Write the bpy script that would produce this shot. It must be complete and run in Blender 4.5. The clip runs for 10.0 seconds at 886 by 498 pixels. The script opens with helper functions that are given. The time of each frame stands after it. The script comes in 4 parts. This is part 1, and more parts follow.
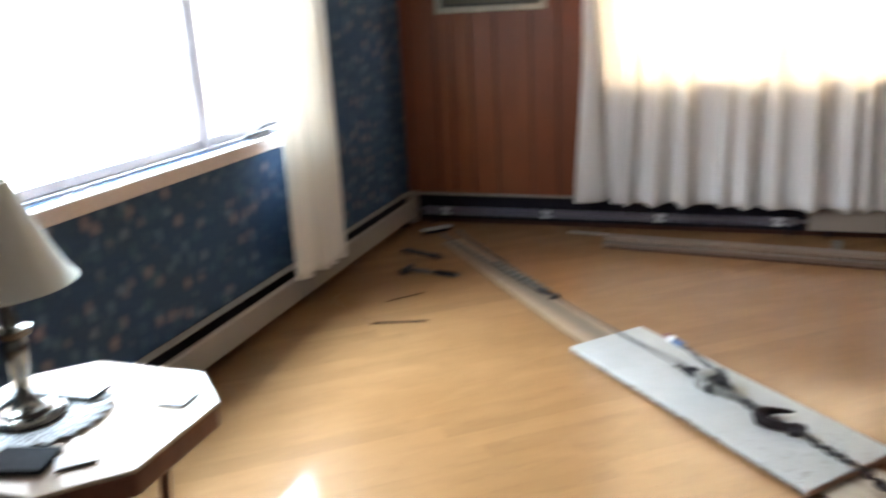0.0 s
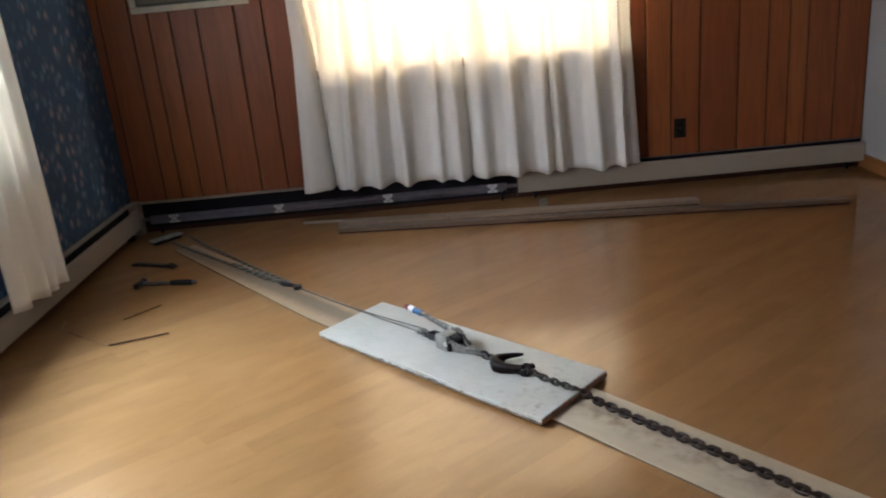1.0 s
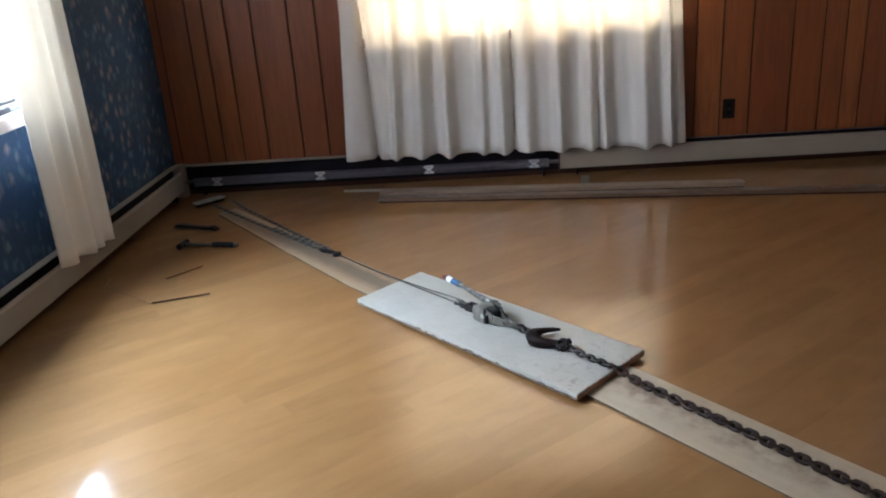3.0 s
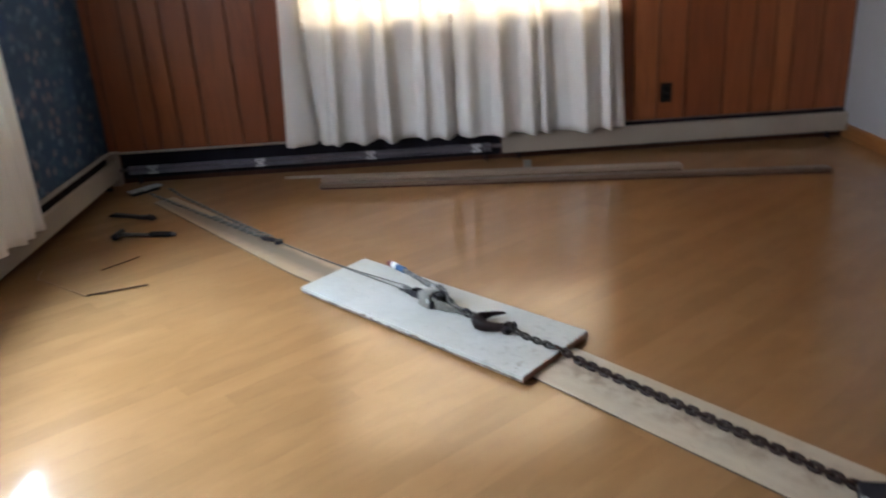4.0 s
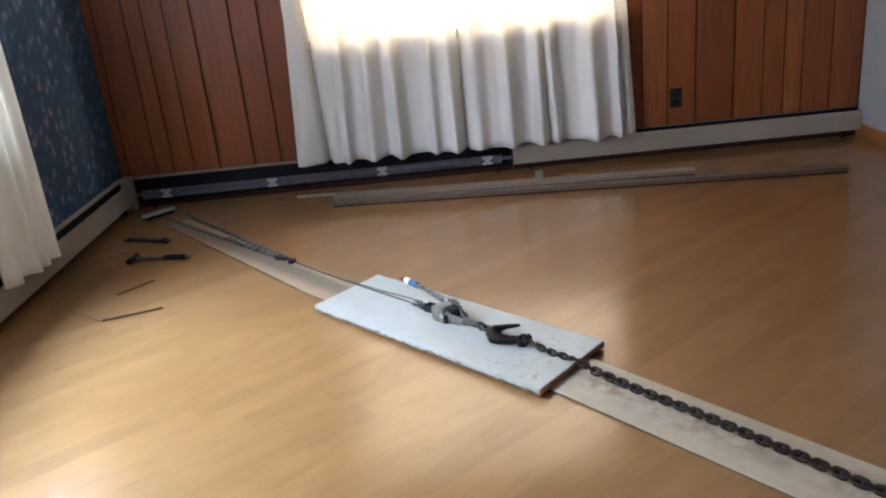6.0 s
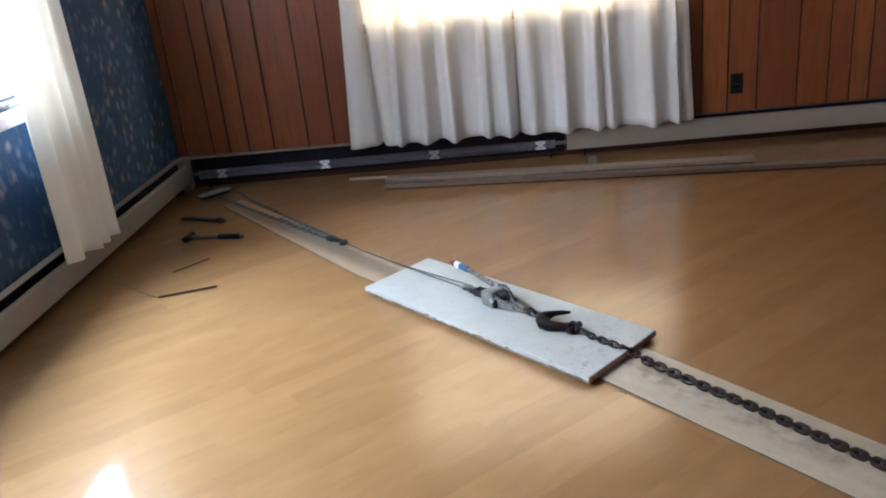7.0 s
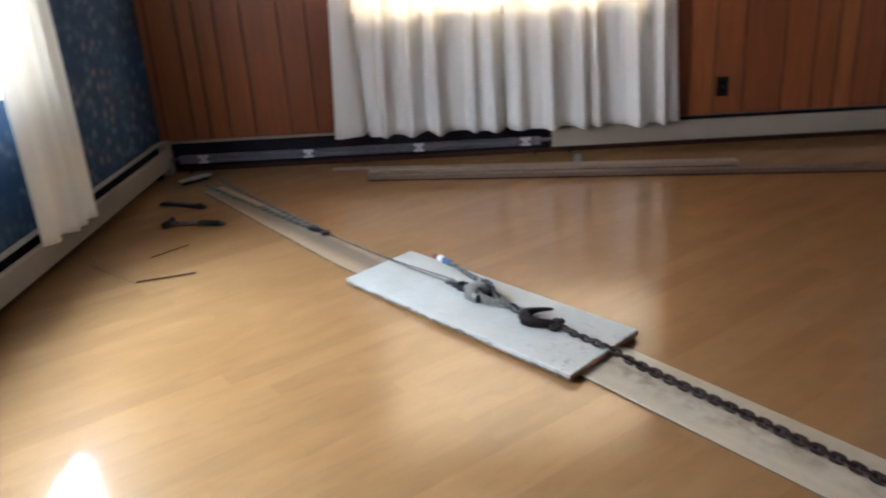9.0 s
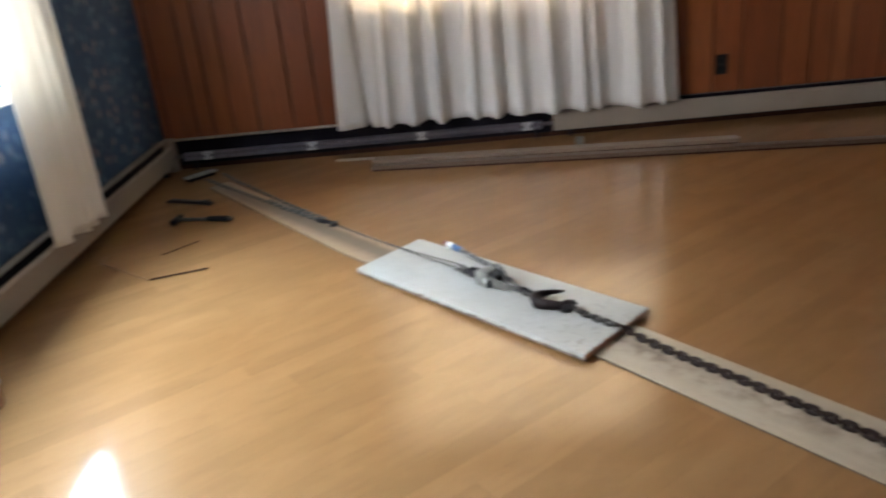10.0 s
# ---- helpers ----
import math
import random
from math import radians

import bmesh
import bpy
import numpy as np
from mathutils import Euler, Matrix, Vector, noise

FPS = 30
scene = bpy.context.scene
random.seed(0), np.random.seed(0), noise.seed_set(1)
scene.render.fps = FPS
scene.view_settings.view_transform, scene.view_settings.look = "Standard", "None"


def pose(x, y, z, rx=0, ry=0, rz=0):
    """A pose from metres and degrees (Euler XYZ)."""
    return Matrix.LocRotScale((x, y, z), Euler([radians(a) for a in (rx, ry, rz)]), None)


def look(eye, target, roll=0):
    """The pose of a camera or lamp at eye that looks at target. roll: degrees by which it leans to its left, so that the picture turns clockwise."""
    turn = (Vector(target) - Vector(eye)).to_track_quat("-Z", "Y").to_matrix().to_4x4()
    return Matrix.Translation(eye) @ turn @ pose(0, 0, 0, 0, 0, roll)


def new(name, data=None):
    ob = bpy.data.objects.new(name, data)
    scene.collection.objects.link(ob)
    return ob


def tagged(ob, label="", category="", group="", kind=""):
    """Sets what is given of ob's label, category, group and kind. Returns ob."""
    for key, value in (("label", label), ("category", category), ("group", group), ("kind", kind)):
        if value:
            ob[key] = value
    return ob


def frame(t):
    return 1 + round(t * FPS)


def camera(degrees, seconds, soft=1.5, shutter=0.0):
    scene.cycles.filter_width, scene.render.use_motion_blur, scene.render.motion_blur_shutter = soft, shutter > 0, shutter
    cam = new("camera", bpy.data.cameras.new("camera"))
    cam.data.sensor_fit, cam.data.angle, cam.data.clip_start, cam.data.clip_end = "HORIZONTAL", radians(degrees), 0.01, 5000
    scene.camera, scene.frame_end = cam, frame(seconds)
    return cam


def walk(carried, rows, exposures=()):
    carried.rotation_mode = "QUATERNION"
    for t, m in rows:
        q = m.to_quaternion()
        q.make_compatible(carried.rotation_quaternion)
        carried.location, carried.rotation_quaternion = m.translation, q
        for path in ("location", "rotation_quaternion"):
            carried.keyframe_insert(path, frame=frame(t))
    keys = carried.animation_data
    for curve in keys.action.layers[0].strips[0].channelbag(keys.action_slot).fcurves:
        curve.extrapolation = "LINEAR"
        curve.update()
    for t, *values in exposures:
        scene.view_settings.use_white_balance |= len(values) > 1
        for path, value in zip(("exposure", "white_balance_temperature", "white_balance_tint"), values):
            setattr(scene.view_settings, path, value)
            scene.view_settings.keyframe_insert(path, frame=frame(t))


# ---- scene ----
cam = camera(57.9, 10.0, soft=1.9, shutter=1.0)
PATH = [
    (0, (1.861, -4.728, 1.319), (1.232, -2.919, 0.743), -2.9),
    (0.2, (1.865, -4.741, 1.325), (1.357, -2.888, 0.77), -3.2),
    (0.5, (1.871, -4.76, 1.333), (1.606, -2.871, 0.731), -5.6),
    (0.7, (1.884, -4.773, 1.328), (1.771, -2.879, 0.695), -6.3),
    (1, (1.903, -4.793, 1.32), (1.896, -2.897, 0.683), -5.4),
    (1.5, (1.904, -4.794, 1.313), (1.914, -2.908, 0.645), -4.9),
    (2, (1.897, -4.788, 1.303), (1.837, -2.911, 0.615), -5.2),
    (2.2, (1.899, -4.796, 1.307), (1.826, -2.92, 0.617), -5.5),
    (3.3, (1.875, -4.796, 1.309), (1.7786, -2.9214, 0.6188), -3.5),
    (3.5, (1.872, -4.795, 1.305), (1.797, -2.921, 0.611), -3.4),
    (4, (1.879, -4.785, 1.303), (1.919, -2.924, 0.572), -3.5),
    (4.2, (1.895, -4.797, 1.305), (1.988, -2.943, 0.559), -5.2),
    (4.5, (1.92, -4.815, 1.307), (2.123, -2.963, 0.579), -7.4),
    (4.7, (1.915, -4.807, 1.305), (2.072, -2.943, 0.597), -7.5),
    (5, (1.908, -4.796, 1.302), (1.957, -2.912, 0.635), -7.6),
    (6.3, (1.898, -4.766, 1.295), (1.8789, -2.8978, 0.5813), -5.2),
    (6.5, (1.899, -4.763, 1.293), (1.84, -2.898, 0.571), -5.1),
    (7, (1.894, -4.763, 1.291), (1.767, -2.901, 0.572), -6.0),
    (7.5, (1.887, -4.775, 1.288), (1.826, -2.914, 0.558), -5.2),
    (8, (1.887, -4.773, 1.295), (1.822, -2.915, 0.558), -4.8),
    (8.5, (1.887, -4.774, 1.292), (1.826, -2.918, 0.549), -5.1),
    (9, (1.873, -4.747, 1.283), (1.799, -2.889, 0.546), -3.7),
    (9.2, (1.854, -4.746, 1.287), (1.692, -2.892, 0.554), -3.0),
    (9.5, (1.825, -4.746, 1.291), (1.605, -2.907, 0.537), -4.3),
    (9.7, (1.831, -4.76, 1.293), (1.649, -2.92, 0.529), -5.6),
    (10, (1.839, -4.781, 1.296), (1.762, -2.935, 0.531), -5.8),
]
EXPOSURE = (
    (0, 1.05, 6500, 10), (0.3, 0.96, 6650, 10), (0.6, 0.88, 6800, 10), (1, 0.66, 6600, 10), (2, 0.62, 6120, 10), (3.5, 0.72, 6320, 10), (4.5, 1.03, 6080, 10),
    (5, 1.20, 5980, 10), (6.5, 1.00, 5980, 10), (7.5, 1.03, 5980, 10), (8, 1.05, 5980, 10), (9, 0.99, 6230, 10), (9.5, 0.88, 6750, 10), (10, 0.88, 6700, 10),
)
walk(cam, [(t, look(eye, target, roll)) for t, eye, target, roll in PATH], EXPOSURE)

# ---- world, sun, large lights, exposure ----
world = bpy.data.worlds.new("sky")
scene.world = world
world.use_nodes = True
wn = world.node_tree.nodes
sky = wn.new("ShaderNodeTexSky")
sky.sky_type = "NISHITA"
sky.sun_disc = False
sky.sun_elevation = radians(38)
sky.sun_rotation = radians(-2)
world.node_tree.links.new(sky.outputs[0], wn["Background"].inputs[0])
wn["Background"].inputs[1].default_value = 0.12

sun = new("sun", bpy.data.lights.new("sun", "SUN"))
sun.data.energy, sun.data.angle, sun.data.color = 1.8, radians(8.0), (1.0, 0.90, 0.75)
sun.matrix_world = look((1.9, 9.0, 7.0), (2.15, 0.0, 0.0))


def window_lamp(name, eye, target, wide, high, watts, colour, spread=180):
    """An area lamp that stands in for the sky's light at a window."""
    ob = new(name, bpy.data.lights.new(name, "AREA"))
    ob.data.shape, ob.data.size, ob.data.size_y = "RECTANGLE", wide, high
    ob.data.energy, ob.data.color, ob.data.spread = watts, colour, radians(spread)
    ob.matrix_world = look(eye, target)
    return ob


window_lamp("skylight_left", (-0.26, -2.30, 1.50), (1.0, -2.30, 1.50), 3.2, 1.5, 50, (0.98, 0.97, 1.0))
# two lamps added outside, tinted blue, for the floor's bright pool and glare
window_lamp("added_high_sky_left", (-0.95, -2.50, 3.10), (0.20, -2.50, 0.60), 2.4, 1.1, 250, (0.58, 0.80, 1.0))
window_lamp("floor_glare_sky_left", (-2.2, 1.9, 3.3), (0.8, -3.0, 0.0), 2.2, 1.8, 270, (0.50, 0.76, 1.0))
window_lamp("skylight_back", (2.15, 0.32, 1.58), (2.15, -3.0, 1.50), 1.7, 1.3, 62, (1.0, 0.87, 0.66))

# ---- materials ----


class Mat:
    """A node material with short calls for its nodes."""

    def __init__(self, name):
        self.m = bpy.data.materials.new(name)
        self.m.use_nodes = True
        self.n, self.l = self.m.node_tree.nodes, self.m.node_tree.links
        self.b = self.n["Principled BSDF"]

    def put(self, socket, value):
        if isinstance(value, bpy.types.NodeSocket):
            self.l.new(value, socket)
        elif isinstance(value, (tuple, list)) and len(value) == 3 and socket.type == "RGBA":
            socket.default_value = (*value, 1)
        else:
            socket.default_value = value

    def coords(self, scale=(1, 1, 1), turn=(0, 0, 0), kind="Object"):
        tc, mp = self.n.new("ShaderNodeTexCoord"), self.n.new("ShaderNodeMapping")
        self.l.new(tc.outputs[kind], mp.inputs[0])
        mp.inputs["Scale"].default_value = scale
        mp.inputs["Rotation"].default_value = turn
        return mp.outputs[0]

    def world_coords(self, scale=(1, 1, 1), turn=(0, 0, 0), shift=None):
        g, mp = self.n.new("ShaderNodeNewGeometry"), self.n.new("ShaderNodeMapping")
        src = g.outputs["Position"]
        if shift is not None:
            add = self.n.new("ShaderNodeVectorMath")
            self.l.new(src, add.inputs[0])
            self.l.new(shift, add.inputs[1])
            src = add.outputs[0]
        self.l.new(src, mp.inputs[0])
        mp.inputs["Scale"].default_value = scale
        mp.inputs["Rotation"].default_value = turn
        return mp.outputs[0]

    def noise(self, vec, scale, detail=4.0, rough=0.55, distort=0.0):
        t = self.n.new("ShaderNodeTexNoise")
        self.l.new(vec, t.inputs["Vector"])
        t.inputs["Scale"].default_value, t.inputs["Detail"].default_value = scale, detail
        t.inputs["Roughness"].default_value, t.inputs["Distortion"].default_value = rough, distort
        return t.outputs[0]

    def voronoi(self, vec, scale, rand=1.0):
        t = self.n.new("ShaderNodeTexVoronoi")
        self.l.new(vec, t.inputs["Vector"])
        t.inputs["Scale"].default_value, t.inputs["Randomness"].default_value = scale, rand
        return t.outputs["Distance"], t.outputs["Color"]

    def ramp(self, fac, stops):
        r = self.n.new("ShaderNodeValToRGB")
        self.l.new(fac, r.inputs[0])
        e = r.color_ramp.elements
        while len(e) < len(stops):
            e.new(0.5)
        for el, (p, c) in zip(e, stops):
            el.position = p
            el.color = (*c, 1) if isinstance(c, tuple) else (c, c, c, 1)
        return r.outputs[0]

    def mix(self, fac, a, b, how="MIX"):
        x = self.n.new("ShaderNodeMix")
        x.data_type, x.blend_type = "RGBA", how
        self.put(x.inputs[0], fac)
        self.put(x.inputs[6], a)
        self.put(x.inputs[7], b)
        return x.outputs[2]

    def math(self, how, a, b=0.0):
        x = self.n.new("ShaderNodeMath")
        x.operation = how
        self.put(x.inputs[0], a)
        self.put(x.inputs[1], b)
        return x.outputs[0]

    def chance(self):
        return self.n.new("ShaderNodeObjectInfo").outputs["Random"]

    def bump(self, height, strength=0.2, dist=0.002):
        x = self.n.new("ShaderNodeBump")
        x.inputs["Strength"].default_value, x.inputs["Distance"].default_value = strength, dist
        self.l.new(height, x.inputs["Height"])
        self.l.new(x.outputs[0], self.b.inputs["Normal"])

    def done(self, colour, rough=0.5, metal=0.0, spec=0.5, coat=0.0, coat_rough=0.1):
        self.put(self.b.inputs["Base Color"], colour)
        self.put(self.b.inputs["Roughness"], rough)
        self.put(self.b.inputs["Metallic"], metal)
        self.put(self.b.inputs["Specular IOR Level"], spec)
        self.put(self.b.inputs["Coat Weight"], coat)
        self.put(self.b.inputs["Coat Roughness"], coat_rough)
        return self.m


def worn(name, colour, rough=0.5, metal=0.0, amount=0.25, scale=12.0, dark=0.55, bump=0.15, spec=0.5):
    """A plain colour with stains at two scales and a fine relief."""
    k = Mat(name)
    v = k.coords()
    big, small = k.noise(v, scale, 3), k.noise(v, scale * 9, 5, 0.7)
    low = tuple(c * dark for c in colour)
    c = k.mix(k.ramp(big, [(0.35, 0.0), (0.75, amount * 2)]), colour, low)
    c = k.mix(k.ramp(small, [(0.45, 0.0), (0.8, amount)]), c, low)
    k.bump(small, bump, 0.001)
    return k.done(c, k.ramp(small, [(0.2, max(rough - 0.08, 0.02)), (0.8, min(rough + 0.1, 1))]), metal, spec)


def floor_wood():
    k = Mat("maple_strip")
    ch = k.chance()
    cv = k.n.new("ShaderNodeCombineXYZ")
    k.l.new(k.math("MULTIPLY", ch, 37.0), cv.inputs[0])
    k.l.new(k.math("MULTIPLY", ch, 91.0), cv.inputs[1])
    v = k.world_coords((1, 1, 1), (0, 0, radians(-PLANK_TURN)), cv.outputs[0])
    st = k.n.new("ShaderNodeMapping")
    k.l.new(v, st.inputs[0])
    st.inputs["Scale"].default_value = (1.3, 16, 1)
    grain = k.noise(st.outputs[0], 3.0, 6, 0.62, 0.9)
    fine = k.noise(st.outputs[0], 22.0, 4, 0.7)
    big = k.noise(k.world_coords(), 1.1, 2)
    tone = k.ramp(ch, [(0.0, (0.239, 0.135, 0.060)), (0.5, (0.263, 0.150, 0.067)), (1.0, (0.289, 0.166, 0.077))])
    c = k.mix(k.ramp(grain, [(0.36, 0.0), (0.78, 0.17)]), tone, (0.20, 0.097, 0.040))
    c = k.mix(k.ramp(fine, [(0.5, 0.0), (0.8, 0.04)]), c, (0.15, 0.075, 0.030))
    c = k.mix(k.ramp(big, [(0.4, 0.0), (0.7, 0.3)]), c, (0.24, 0.122, 0.045))
    # short darker flecks of the figured maple
    fl = k.n.new("ShaderNodeMapping")
    k.l.new(v, fl.inputs[0])
    fl.inputs["Scale"].default_value = (3.2, 15.0, 1.0)
    c = k.mix(k.ramp(k.noise(fl.outputs[0], 1.6, 5, 0.65, 0.6), [(0.50, 0.0), (0.72, 0.30)]), c, (0.185, 0.096, 0.045))
    # pale rubbed streaks along the strips
    rub = k.n.new("ShaderNodeMapping")
    k.l.new(k.world_coords((1, 1, 1), (0, 0, radians(-PLANK_TURN))), rub.inputs[0])
    rub.inputs["Scale"].default_value = (2.0, 5.5, 1.0)
    c = k.mix(k.ramp(k.noise(rub.outputs[0], 2.0, 3, 0.5, 0.5), [(0.45, 0.0), (0.72, 0.28)]), c, (0.350, 0.205, 0.102))
    haze = k.noise(k.world_coords(), 2.3, 4, 0.6)
    k.b.inputs["Coat Tint"].default_value = (1.0, 0.915, 0.83, 1.0)
    k.b.inputs["Coat IOR"].default_value = 1.58
    return k.done(c, k.ramp(haze, [(0.3, 0.36), (0.75, 0.46)]), 0, 0.12, 1.0, k.ramp(haze, [(0.3, 0.065), (0.75, 0.100)]))


def panel_wood():
    k = Mat("panel_wood")
    ch = k.chance()
    cv = k.n.new("ShaderNodeCombineXYZ")
    k.l.new(k.math("MULTIPLY", ch, 53.0), cv.inputs[0])
    k.l.new(k.math("MULTIPLY", ch, 17.0), cv.inputs[2])
    v = k.world_coords((9, 9, 0.75), (0, 0, 0), cv.outputs[0])
    grain = k.noise(v, 2.2, 6, 0.6, 1.6)
    fine = k.noise(k.world_coords((90, 90, 3), (0, 0, 0), cv.outputs[0]), 2.0, 4, 0.7)
    tone = k.ramp(ch, [(0.0, (0.200, 0.056, 0.021)), (0.5, (0.265, 0.079, 0.027)), (1.0, (0.335, 0.108, 0.035))])
    c = k.mix(k.ramp(grain, [(0.42, 0.0), (0.72, 0.42)]), tone, (0.095, 0.024, 0.01))
    c = k.mix(k.ramp(fine, [(0.5, 0.0), (0.8, 0.13)]), c, (0.07, 0.018, 0.008))
    k.bump(fine, 0.1, 0.001)
    return k.done(c, k.ramp(grain, [(0.3, 0.34), (0.8, 0.46)]), 0, 0.36)


def wallpaper():
    k = Mat("navy_floral_wallpaper")
    v = k.world_coords()
    tex = k.n.new("ShaderNodeTexNoise")
    tex.inputs["Scale"].default_value = 30.0
    k.l.new(v, tex.inputs["Vector"])
    wob = k.n.new("ShaderNodeVectorMath")
    wob.operation = "MULTIPLY_ADD"
    k.l.new(tex.outputs["Color"], wob.inputs[0])
    wob.inputs[1].default_value = (0.028, 0.028, 0.028)
    k.l.new(v, wob.inputs[2])

    def motif(scale, stretch, rand, inner, outer, odds):
        """Spots of one kind of flower or leaf: where they lie, and a chance for each."""
        mp = k.n.new("ShaderNodeMapping")
        k.l.new(wob.outputs[0], mp.inputs[0])
        mp.inputs["Scale"].default_value = (0.0, 1.0, stretch)
        d, c = k.voronoi(mp.outputs[0], scale, rand)
        sp = k.n.new("ShaderNodeSeparateColor")
        k.l.new(c, sp.inputs[0])
        return k.math("MULTIPLY", k.ramp(d, [(inner, 1.0), (outer, 0.0)]), k.ramp(sp.outputs[1], [(odds, 0.0), (odds + 0.08, 1.0)])), sp.outputs[0]

    base = k.mix(k.ramp(k.noise(v, 45, 3), [(0.4, 0.0), (0.7, 0.6)]), (0.027, 0.064, 0.135), (0.041, 0.090, 0.170))
    leaf, tone = motif(21.0, 0.62, 1.0, 0.20, 0.44, 0.15)
    c = k.mix(k.math("MULTIPLY", leaf, 0.75), base, k.mix(tone, (0.055, 0.125, 0.180), (0.115, 0.195, 0.28)))
    stem, tone = motif(34.0, 0.30, 1.0, 0.10, 0.24, 0.35)
    c = k.mix(k.math("MULTIPLY", stem, 0.55), c, (0.16, 0.235, 0.27))
    bloom, tone = motif(14.5, 0.80, 0.85, 0.12, 0.38, 0.04)
    c = k.mix(k.math("MULTIPLY", bloom, 0.70), c, k.ramp(tone, [(0.0, (0.36, 0.240, 0.245)), (0.3, (0.39, 0.315, 0.33)), (0.6, (0.45, 0.43, 0.45)), (1.0, (0.25, 0.32, 0.41))]))
    heart, tone = motif(14.5, 0.80, 0.85, 0.03, 0.12, 0.12)
    c = k.mix(k.math("MULTIPLY", heart, 0.35), c, (0.40, 0.38, 0.39))
    k.bump(k.noise(v, 300, 3), 0.08, 0.001)
    return k.done(c, 0.6, 0, 0.35)


def cloth():
    k = Mat("curtain_cloth")
    v = k.coords()
    weave = k.noise(k.coords((1, 1, 1)), 420.0, 2)
    stain = k.noise(v, 2.5, 3)
    c = k.mix(k.ramp(stain, [(0.4, 0.0), (0.8, 0.35)]), (0.955, 0.945, 0.935), (0.91, 0.885, 0.86))
    k.bump(weave, 0.1, 0.0006)
    k.done(c, 0.85, 0, 0.15)
    tr, mx = k.n.new("ShaderNodeBsdfTranslucent"), k.n.new("ShaderNodeMixShader")
    tr.inputs[0].default_value = (0.96, 0.91, 0.81, 1)
    mx.inputs[0].default_value = 0.28
    k.l.new(k.b.outputs[0], mx.inputs[1])
    k.l.new(tr.outputs[0], mx.inputs[2])
    k.l.new(mx.outputs[0], k.n["Material Output"].inputs[0])
    return k.m


def long_wood(name, light, dark, axis=0, rough=0.45, scale=1.0, spec=0.4):
    k = Mat(name)
    s = [14.0, 14.0, 14.0]
    s[axis] = 1.2
    v = k.coords(tuple(s))
    grain = k.noise(v, 2.0 * scale, 6, 0.6, 1.2)
    fine = k.noise(v, 11.0 * scale, 4, 0.7)
    c = k.mix(k.ramp(grain, [(0.35, 0.0), (0.75, 0.8)]), light, dark)
    c = k.mix(k.ramp(fine, [(0.5, 0.0), (0.85, 0.3)]), c, tuple(x * 0.6 for x in dark))
    k.bump(fine, 0.12, 0.001)
    return k.done(c, rough, 0, spec)


def birch_strip(name, light, dark):
    k = Mat(name)
    along, st = k.coords((1, 1, 1), (0, 0, radians(49.5))), k.n.new("ShaderNodeMapping")
    k.l.new(along, st.inputs[0])
    st.inputs["Scale"].default_value = (1.0, 7.0, 7.0)
    grain = k.noise(st.outputs[0], 3.0, 6, 0.6, 0.8)
    spots = k.noise(k.coords((1, 1, 1)), 9.0, 5, 0.7)
    sc = k.n.new("ShaderNodeMapping")
    k.l.new(along, sc.inputs[0])
    sc.inputs["Scale"].default_value = (7.0, 11.0, 1.0)
    marks = k.noise(sc.outputs[0], 3.0, 4, 0.7)
    c = k.mix(k.ramp(grain, [(0.35, 0.0), (0.75, 0.45)]), light, dark)
    c = k.mix(k.ramp(spots, [(0.5, 0.0), (0.8, 0.5)]), c, (0.30, 0.25, 0.20))
    c = k.mix(k.ramp(marks, [(0.61, 0.0), (0.72, 0.45)]), c, (0.19, 0.15, 0.12))
    # a darker grey-brown band along the far end of the strip
    band = k.coords((1, 1, 1), (0, 0, radians(49.5)))
    sep = k.n.new("ShaderNodeSeparateXYZ")
    k.l.new(band, sep.inputs[0])
    across = k.math("ADD", sep.outputs[1], k.math("MULTIPLY", k.noise(k.coords(), 16.0, 4, 0.6), 0.03))
    inside = k.math("MULTIPLY", k.ramp(k.math("ADD", across, 0.1), [(0.070, 0.0), (0.120, 1.0), (0.165, 1.0), (0.195, 0.0)]), k.math("LESS_THAN", sep.outputs[0], 2.6))
    c = k.mix(k.math("MULTIPLY", inside, 0.72), c, (0.110, 0.076, 0.056))
    # rust and dirt rubbed off along the heavy chain
    rust = k.math("MULTIPLY", k.ramp(k.math("ADD", across, 0.1), [(0.105, 0.0), (0.160, 1.0), (0.215, 1.0), (0.260, 0.0)]), k.math("GREATER_THAN", sep.outputs[0], 3.1))
    rust = k.math("MULTIPLY", rust, k.ramp(k.noise(k.coords(), 17.0, 6, 0.62), [(0.45, 0.0), (0.66, 0.65)]))
    c = k.mix(rust, c, (0.17, 0.115, 0.080))
    k.bump(grain, 0.15, 0.001)
    return k.done(c, 0.55, 0, 0.25)


